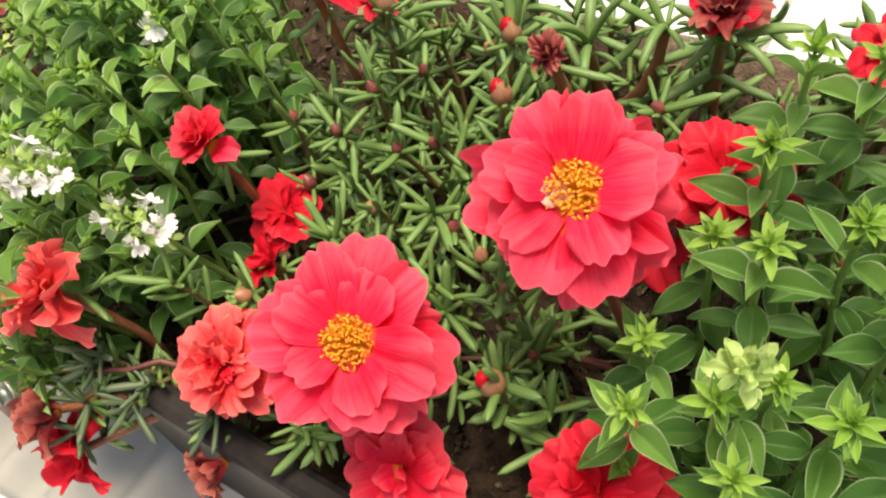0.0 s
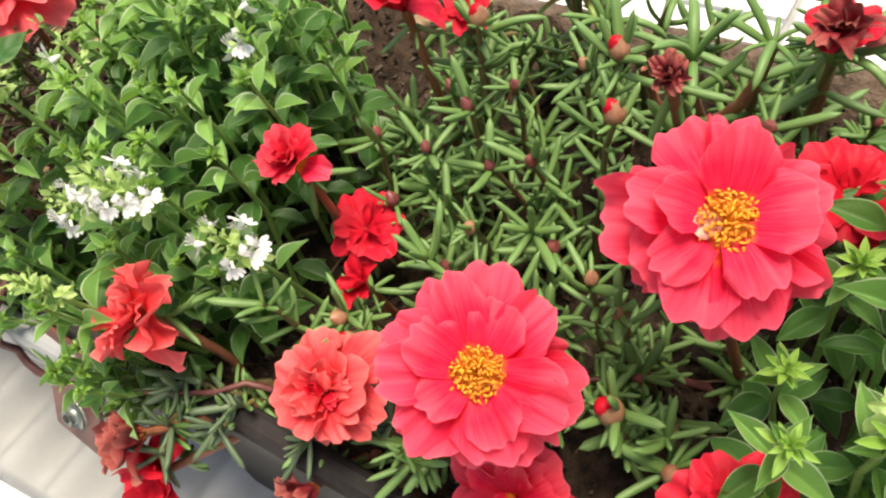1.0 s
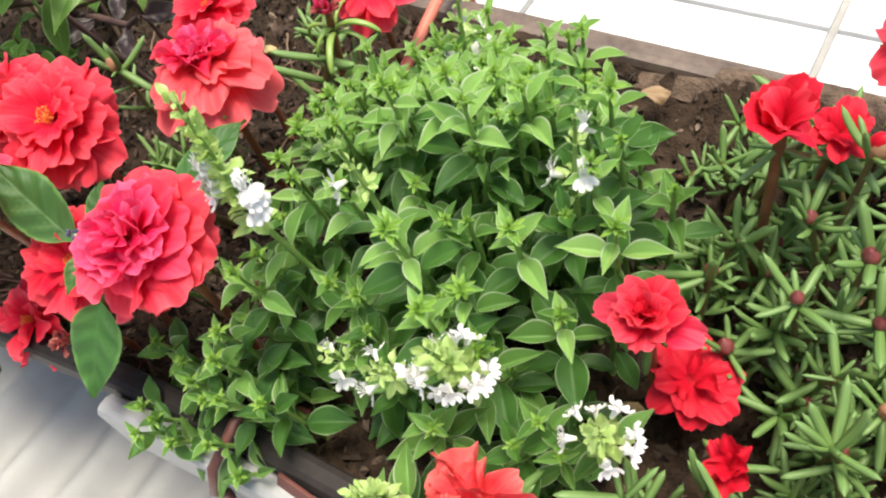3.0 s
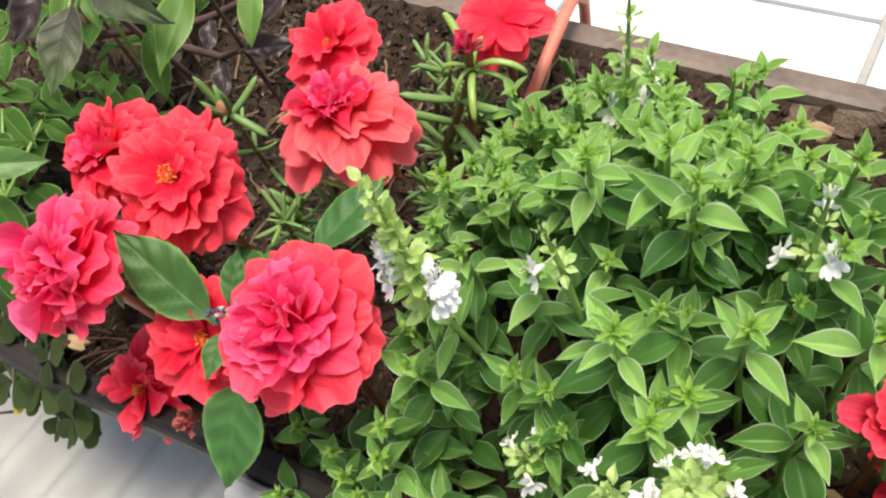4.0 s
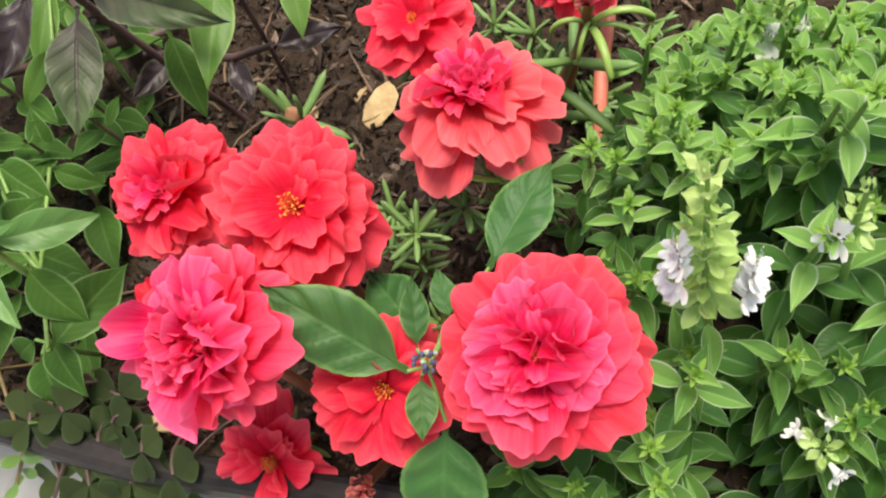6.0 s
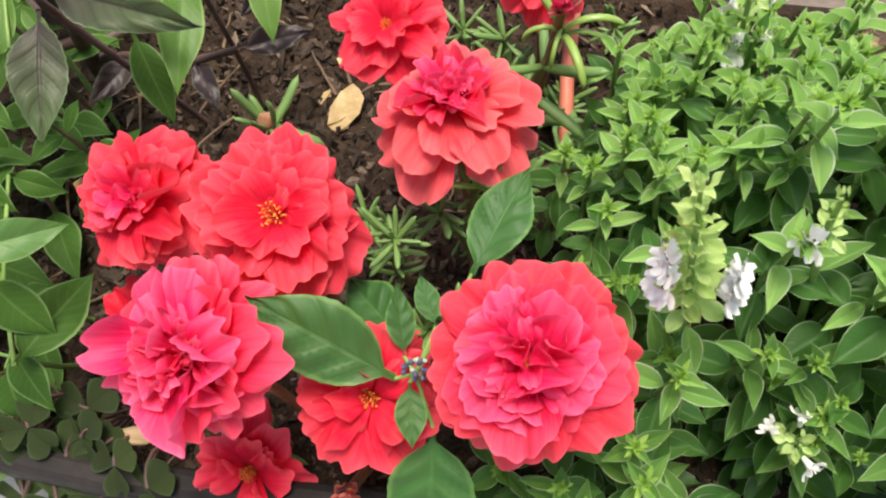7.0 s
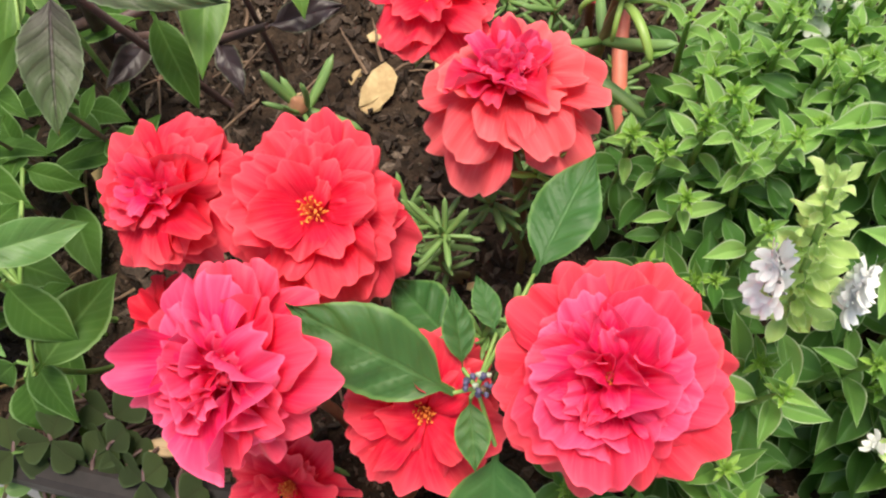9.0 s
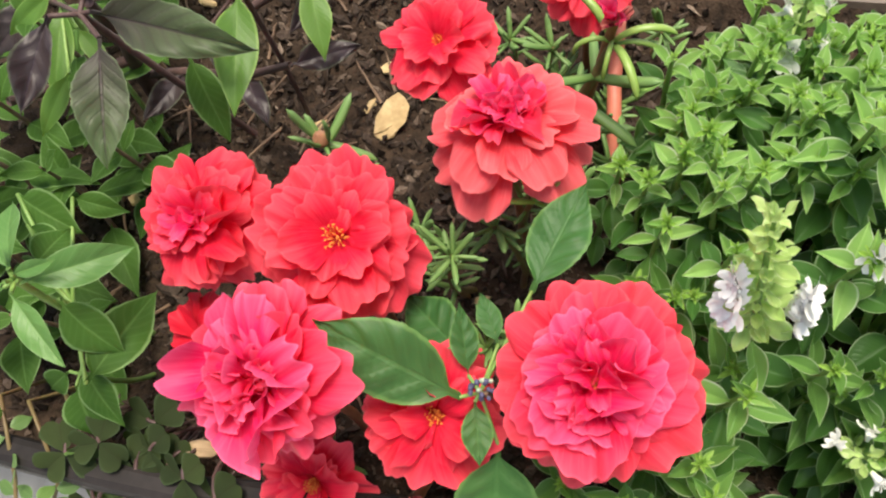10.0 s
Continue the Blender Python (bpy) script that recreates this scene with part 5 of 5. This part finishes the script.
for i in range(14):
    part("floret", lump_mesh("blue_floret", M_LAVENDER if i < 11 else M_SEEDHEAD, (1, 1, 1.3), 0.3, i), head, Matrix.Translation((-0.318 + rb.uniform(-0.004, 0.003), 0.107 + rb.uniform(-0.002, 0.002), 0.265 + rb.uniform(-0.001, 0.002))) @ Matrix.Scale(rb.uniform(0.0005, 0.0008), 4))

# ---- sweet basil and purple basil at the far end ----
M_SWEET_YOUNG = blade("leaf_sweet_basil_young", (0.075, 0.19, 0.045), (0.14, 0.30, 0.08), (0.30, 0.45, 0.2), (0.2, 0.36, 0.12), veins=5.0, vein_bump=0.6, rough=0.45, spec=0.45, edge=0.93)
SWEET_YOUNG = [leaf_mesh("sweet_leaf_young", M_SWEET_YOUNG, 0.36 + 0.03 * i, 0.55, 0.08 + 0.08 * i, 0.015, nu=13, nv=23, seed=33 + i, point=1.05, belly=0.46, quilt=0.008) for i in range(3)]
LIME = [leaf_mesh("lime_leaf", M_YOUNG_LEAF, 0.36, 0.5, 0.15 + 0.1 * i, 0.03, nu=9, nv=15, seed=36 + i, point=1.1) for i in range(2)]
S = random.Random(41)
for p, sz in (((-0.485, 0.160, 0.245), 0.032), ((-0.47, 0.175, 0.245), 0.026), ((-0.500, 0.130, 0.250), 0.034), ((-0.478, 0.112, 0.232), 0.028), ((-0.50, 0.155, 0.262), 0.032), ((-0.515, 0.18, 0.26), 0.03), ((-0.49, 0.11, 0.25), 0.03), ((-0.52, 0.135, 0.27), 0.034),
              ((-0.50, 0.205, 0.27), 0.03), ((-0.53, 0.215, 0.27), 0.032), ((-0.51, 0.245, 0.262), 0.03), ((-0.545, 0.16, 0.265), 0.034), ((-0.54, 0.26, 0.27), 0.03), ((-0.485, 0.19, 0.232), 0.026), ((-0.56, 0.21, 0.28), 0.034), ((-0.505, 0.272, 0.255), 0.026)):
    basil_shoot(p, S, size=sz, pairs=4, leaf=SWEET, low=SWEET, gap=0.013, head=False, stem=M_STEM_BROWN, name="sweet_basil_shoot", group="sweet basil shoots", label="sweet basil shoot with large soft green leaves")
VIEW = (0.45, -0.55, 0.7)
FRONT = (0.25, -0.6, 0.75)
leafy("sweet_basil_plant", (-0.462, 0.125), (-0.4495, 0.1115, 0.2665), [
    ((-0.446, 0.1105, 0.268), (-0.4225, 0.1290, 0.262), SWEET_YOUNG, (0.3, -0.6, 0.75), 0.95),
    ((-0.447, 0.1070, 0.268), (-0.4275, 0.0920, 0.261), SWEET_YOUNG, FRONT, 0.95),
    ((-0.451, 0.1130, 0.268), (-0.4680, 0.1360, 0.268), SWEET_YOUNG, FRONT, 1.0),
    ((-0.452, 0.1090, 0.266), (-0.4660, 0.0950, 0.262), SWEET_YOUNG, FRONT, 1.0),
    ((-0.448, 0.1115, 0.270), (-0.4345, 0.1160, 0.274), SWEET_YOUNG, FRONT, 0.85),
    ((-0.450, 0.1130, 0.270), (-0.4560, 0.1190, 0.276), SWEET_YOUNG, FRONT, 0.9),
    ((-0.449, 0.1090, 0.270), (-0.4500, 0.1020, 0.275), SWEET_YOUNG, FRONT, 0.9),
], "sweet basil shoot with pointed bright green leaves", r=0.0011)
leafy("sweet_basil_plant", (-0.458, 0.13), (-0.447, 0.115, 0.245), [
    ((-0.448, 0.114, 0.250), (-0.4290, 0.1010, 0.240), SWEET, FRONT, 1.15),
    ((-0.438, 0.095, 0.235), (-0.4300, 0.1300, 0.236), SWEET, FRONT, 1.05),
    ((-0.457, 0.121, 0.255), (-0.4540, 0.1370, 0.255), SWEET, FRONT, 1.5),
    ((-0.480, 0.145, 0.252), (-0.4570, 0.1350, 0.250), SWEET, FRONT, 1.2),
    ((-0.466, 0.150, 0.246), (-0.4490, 0.1500, 0.240), SWEET, FRONT, 1.1),
    ((-0.470, 0.135, 0.252), (-0.4520, 0.1270, 0.250), SWEET, FRONT, 1.1),
], "sweet basil plant with large matte dark green leaves", r=0.0011)
leafy("sweet_basil_plant", (-0.45, 0.115), (-0.446, 0.099, 0.229), [
    ((-0.445, 0.101, 0.231), (-0.4310, 0.0865, 0.221), SWEET, FRONT, 1.15),
    ((-0.447, 0.096, 0.227), (-0.4400, 0.0800, 0.216), SWEET, FRONT, 1.3),
    ((-0.450, 0.099, 0.229), (-0.4620, 0.0900, 0.222), SWEET, FRONT, 1.1),
], "small sweet basil shoot with rounded dark green leaves", r=0.0009)
leafy("purple_basil", (-0.452, 0.225), (-0.462, 0.193, 0.284), [
    ((-0.456, 0.1925, 0.286), (-0.3985, 0.1805, 0.289), PURPLE, (0.35, -0.65, 0.65), 0.62),
    ((-0.449, 0.1830, 0.285), (-0.4385, 0.1485, 0.270), PURPLE, VIEW, 0.95),
    ((-0.471, 0.1900, 0.285), (-0.4735, 0.1600, 0.274), PURPLE_DARK, VIEW, 0.95),
    ((-0.500, 0.2150, 0.268), (-0.5200, 0.1900, 0.258), PURPLE_DARK, VIEW, 1.0),
    ((-0.462, 0.1980, 0.286), (-0.4700, 0.2150, 0.292), PURPLE_DARK, VIEW, 0.9),
], "purple basil with dark-veined green and purple leaves", stem=M_STEM_DARK, r=0.0014)
leafy("green_basil", (-0.43, 0.235), (-0.418, 0.214, 0.279), [
    ((-0.417, 0.2110, 0.280), (-0.4080, 0.1740, 0.2686), LIME, VIEW, 0.95),
    ((-0.433, 0.1950, 0.268), (-0.4180, 0.1760, 0.250), NARROW, VIEW, 0.95),
    ((-0.400, 0.2240, 0.274), (-0.3900, 0.2030, 0.264), LIME, VIEW, 1.1),
], "basil with long pointed fresh green leaves", stem=M_STEM_DARK, r=0.001)
leafy("green_basil", (-0.49, 0.215), (-0.482, 0.206, 0.276), [
    ((-0.481, 0.2050, 0.275), (-0.4780, 0.1760, 0.262), LIME, VIEW, 0.9),
    ((-0.474, 0.1850, 0.265), (-0.4820, 0.1650, 0.255), LIME, VIEW, 0.9),
    ((-0.476, 0.2000, 0.270), (-0.4620, 0.1900, 0.262), LIME, VIEW, 0.9),
    ((-0.488, 0.2100, 0.275), (-0.5050, 0.1950, 0.268), LIME, VIEW, 0.9),
], "basil with lime green leaves behind purple leaves", r=0.001)
wood = thing("woody_basil_stem", soil_foot(-0.503, 0.234), "dark purple woody basil stem with side shoots", "plant")
part("stem", tube_mesh("stem", [soil_foot(-0.503, 0.234), (-0.495, 0.228, 0.215), (-0.484, 0.219, 0.235), (-0.474, 0.212, 0.252), (-0.464, 0.2, 0.282)], [0.004, 0.0036, 0.003, 0.0026, 0.0018], M_STEM_DARK, 9), wood)
for pts in ([(-0.495, 0.228, 0.215), (-0.47, 0.226, 0.222), (-0.44, 0.222, 0.228), (-0.412, 0.214, 0.246)], [(-0.484, 0.219, 0.235), (-0.5, 0.2, 0.24), (-0.505, 0.18, 0.252)], [(-0.49, 0.224, 0.225), (-0.46, 0.24, 0.232), (-0.43, 0.25, 0.245), (-0.405, 0.246, 0.256)]):
    part("branch", tube_mesh("branch", pts, [0.0022, 0.002, 0.0017, 0.0012][:len(pts)], M_STEM_DARK, 7), wood)
for base, tip in (((-0.412, 0.214, 0.246), (-0.388, 0.222, 0.25)), ((-0.43, 0.25, 0.245), (-0.45, 0.262, 0.25)), ((-0.405, 0.246, 0.256), (-0.38, 0.25, 0.256)), ((-0.44, 0.222, 0.228), (-0.425, 0.204, 0.226)), ((-0.46, 0.24, 0.232), (-0.45, 0.222, 0.228)), ((-0.47, 0.226, 0.222), (-0.476, 0.2, 0.224)), ((-0.405, 0.246, 0.256), (-0.415, 0.225, 0.25))):
    part("leaf", S.choice(PURPLE_DARK), wood, frame_of(base, Vector(tip) - Vector(base), VIEW, (Vector(tip) - Vector(base)).length), "dark purple-brown leaf")


# ---- clover hanging over the front rim ----
def clover(foot, centre, size, rng):
    f = soil_foot(*foot)
    t = thing("clover_leaf", f, "dark green three-lobed clover leaf over the trough rim", "plant", "clover leaves")
    part("stalk", tube_mesh("stalk", bow(f, centre, 7, (0, -0.004, 0.012)), 0.0006, M_STEM_DARK), t)
    n = Vector((rng.uniform(-0.3, 0.3), -0.6, 0.8))
    for d in ring_dirs(n, 3, rng.uniform(0, 6.28)):
        part("leaflet", HEART, t, frame_of(centre, d, n, size))


def heart():
    verts, uvs = [], []
    for j in range(7):
        v = j / 6
        for i in range(7):
            u = i / 3 - 1
            w = 0.55 * math.sin(min(1, v * 1.3) * math.pi / 2) * (1 if v < 0.75 else 1 - 0.25 * ((v - 0.75) / 0.25))
            y = v * (1 - 0.22 * math.exp(-(u * 3.2) ** 2) * v * v - 0.16 * u * u * v)
            verts.append((u * w, y, 0.18 * abs(u) * v - 0.15 * v * v))
            uvs.append((i / 6, v))
    return mesh_of("heart_leaf", verts, grid_faces(7, 7), M_CLOVER, uvs)

HEART = heart()
K = random.Random(53)
for c in ((-0.430, 0.079, 0.205), (-0.420, 0.082, 0.205), (-0.425, 0.085, 0.210), (-0.431, 0.072, 0.19), (-0.437, 0.067, 0.182), (-0.420, 0.074, 0.18), (-0.408, 0.074, 0.18), (-0.427, 0.066, 0.17), (-0.415, 0.069, 0.17), (-0.421, 0.076, 0.187), (-0.437, 0.077, 0.202), (-0.429, 0.084, 0.204), (-0.445, 0.079, 0.2), (-0.426, 0.093, 0.212), (-0.452, 0.078, 0.211), (-0.440, 0.083, 0.214), (-0.410, 0.079, 0.211), (-0.400, 0.076, 0.206), (-0.417, 0.071, 0.198), (-0.432, 0.067, 0.196), (-0.447, 0.066, 0.19), (-0.402, 0.068, 0.19)):
    clover((c[0] + K.uniform(-0.01, 0.01), 0.104), c, K.uniform(0.010, 0.013), K)
twig = thing("dry_tendril", soil_foot(-0.452, 0.1), "thin dark dried tendril with a yellow tip", "plant")
part("stalk", tube_mesh("stalk", [soil_foot(-0.452, 0.1), (-0.446, 0.086, 0.211), (-0.442, 0.073, 0.2), (-0.449, 0.061, 0.186), (-0.451, 0.057, 0.179), (-0.448, 0.0545, 0.175), (-0.441, 0.059, 0.175)], 0.0007, M_STEM_DARK), twig)
part("floret", lump_mesh("yellow_floret", M_YELLOW, (1, 1, 1), 0.25, 9), twig, Matrix.Translation((-0.4405, 0.0595, 0.1755)) @ Matrix.Scale(0.0019, 4), "tiny yellow flower")
OVAL = leaf_mesh("oval_leaf", M_WEED, 0.6, 0.2, 0.1, 0.02, seed=91, belly=0.55, point=0.6)
for pts in ([(-0.476, 0.105), (-0.470, 0.09, 0.215), (-0.462, 0.078, 0.206), (-0.459, 0.072, 0.199), (-0.463, 0.064, 0.19), (-0.469, 0.058, 0.18)], [(-0.49, 0.105), (-0.482, 0.09, 0.214), (-0.476, 0.076, 0.206), (-0.474, 0.068, 0.199), (-0.477, 0.062, 0.19)], [(-0.470, 0.11), (-0.460, 0.096, 0.214), (-0.452, 0.084, 0.209), (-0.449, 0.076, 0.203), (-0.450, 0.071, 0.196)]):
    foot = soil_foot(*pts[0])
    weed = thing("weed_sprig", foot, "trailing weed sprig with small oval leaves over the rim", "plant", "weed sprigs")
    pts = [foot] + [Vector(p) for p in pts[1:]]
    part("stem", tube_mesh("stem", pts, 0.0007, M_STEM_MOSS), weed)
    for a, b in zip(pts[1:], pts[2:]):
        for c in (a.lerp(b, 0.3), a.lerp(b, 0.8)):
            d = ring_dirs(b - a, 1, K.uniform(0, 6.28))[0] + Vector((0, -0.2, 0.2))
            part("leaf", OVAL, weed, frame_of(c, d, (0.1, -0.5, 0.9), K.uniform(0.006, 0.009)))
scrap = new("dry_leaf", petal_mesh("dry_scrap", M_DRYLEAF, 0.5, 0.9, 0.14, 0.08, -0.2, seed=79))
scrap.matrix_world = frame_of((-0.417, 0.0885, RIM + 0.0015), (1, 0.1, 0.05), (0, -0.3, 1), 0.012)
tagged(scrap, "shrivelled tan dry leaf lying on the front rim", "leaf")

# ---- hardware ----
br = thing("bracket", (-0.231, 0.07, 0.16), "rust-brown steel bracket with a bolt and a wire loop", "bracket")
tilt = pose(-0.231, 0.0690, 0.1765, -28, 0, -4)
part("plate", solid("plate", M_BRACKET, [(-0.0165, 0.0155, -0.0008, 0.0008, -0.0145, 0.034)], 0.0005), br, tilt)
part("washer", tube_mesh("washer", [(0, -0.0008, 0), (0, -0.0022, 0)], 0.0062, M_BOLT, 20), br, tilt, "zinc washer")
part("bolt_head", tube_mesh("bolt_head", [(0, -0.002, 0), (0, -0.0052, 0)], 0.0036, M_BOLT, 6), br, tilt, "zinc bolt head")
part("bolt_socket", tube_mesh("bolt_socket", [(0, -0.005, 0), (0, -0.0056, 0)], 0.0017, M_PLASTIC, 6), br, tilt)
part("wire", tube_mesh("wire", [(-0.236, 0.0760, 0.181), (-0.247, 0.0745, 0.179), (-0.260, 0.073, 0.178), (-0.266, 0.0735, 0.180), (-0.2685, 0.075, 0.186), (-0.268, 0.0725, 0.195), (-0.266, 0.0765, 0.2075), (-0.264, 0.091, 0.217), (-0.262, 0.102, 0.216), (-0.261, 0.112, 0.184)], 0.0017, M_BRACKET, 8), br, label="bent rust-red wire loop")
hook = thing("wire_hook", (-0.3, 0.222, 0.186), "salmon-red coated rod hooked over the back rim", "handle")
part("rod", tube_mesh("rod", [(-0.299, 0.214, 0.180), (-0.302, 0.230, 0.204), (-0.305, 0.249, 0.213), (-0.307, 0.275, 0.221), (-0.309, 0.296, 0.226), (-0.311, 0.312, 0.226), (-0.312, 0.322, 0.216), (-0.313, 0.326, 0.19), (-0.313, 0.326, 0.15)], 0.0027, M_ROD, 10), hook)

# ---- litter on the soil ----
chip = new("wood_chip", lump_mesh("wood_chip", M_CHIP, (0.0056, 0.0105, 0.0014), 0.3, 4, 5, 9, False))
chip.matrix_world = pose(-0.393, 0.239, soil_height(-0.393, 0.239) + 0.004, 25, 12, -18)
tagged(chip, "pale tan wood chip lying on the soil", "wood chip")
dl = new("dry_leaf", petal_mesh("dry_leaf", M_DRYLEAF, 0.8, 0.8, 0.17, 0.1, -0.2, seed=77))
dl.matrix_world = frame_of((-0.208, 0.283, 0.211), (1, 0.05, 0.1), (0, -0.15, 1), 0.0115)
tagged(dl, "curled tan dry leaf lying by the back rim", "leaf")
D = random.Random(61)
for k in range(60):
    x, y = D.uniform(-0.50, -0.31) if k < 48 else D.uniform(-0.3, 0.02), D.uniform(0.12, 0.29)
    a, l = D.uniform(0, 6.28), D.uniform(0.012, 0.035)
    p, q = Vector((x, y, 0)), Vector((x + l * math.cos(a), min(0.295, max(0.11, y + l * math.sin(a))), 0))
    p.z, q.z = soil_height(p.x, p.y) + 0.0016, soil_height(q.x, q.y) + D.uniform(0.002, 0.006)
    tw = new("dry_twig", tube_mesh("dry_twig", bow(p, q, 6, (0, 0, 0.002), 0.0008, D), [0.0007, 0.0007, 0.0006, 0.0005, 0.0004, 0.0003], M_STEM_BROWN, 6))
    tagged(tw, "thin dry brown twig lying on the soil", "twig", "dry twigs")
for k in range(110):
    x, y = D.uniform(-0.5, -0.3) if k % 2 else D.uniform(-0.5, 0.05), D.uniform(0.11, 0.295)
    ob = new("bark_piece", lump_mesh("bark_piece", M_CRUMB if D.random() < 0.93 else M_CHIP, (1, 0.5, 0.25), 0.3, k, 4, 6, False))
    ob.matrix_world = Matrix.Translation((x, y, soil_height(x, y) + 0.001)) @ Euler((D.uniform(-0.4, 0.4), D.uniform(-0.4, 0.4), D.uniform(0, 6.28))).to_matrix().to_4x4() @ Matrix.Scale(D.uniform(0.003, 0.007), 4)
    tagged(ob, "brown piece of bark on the soil", "bark", "bark pieces")
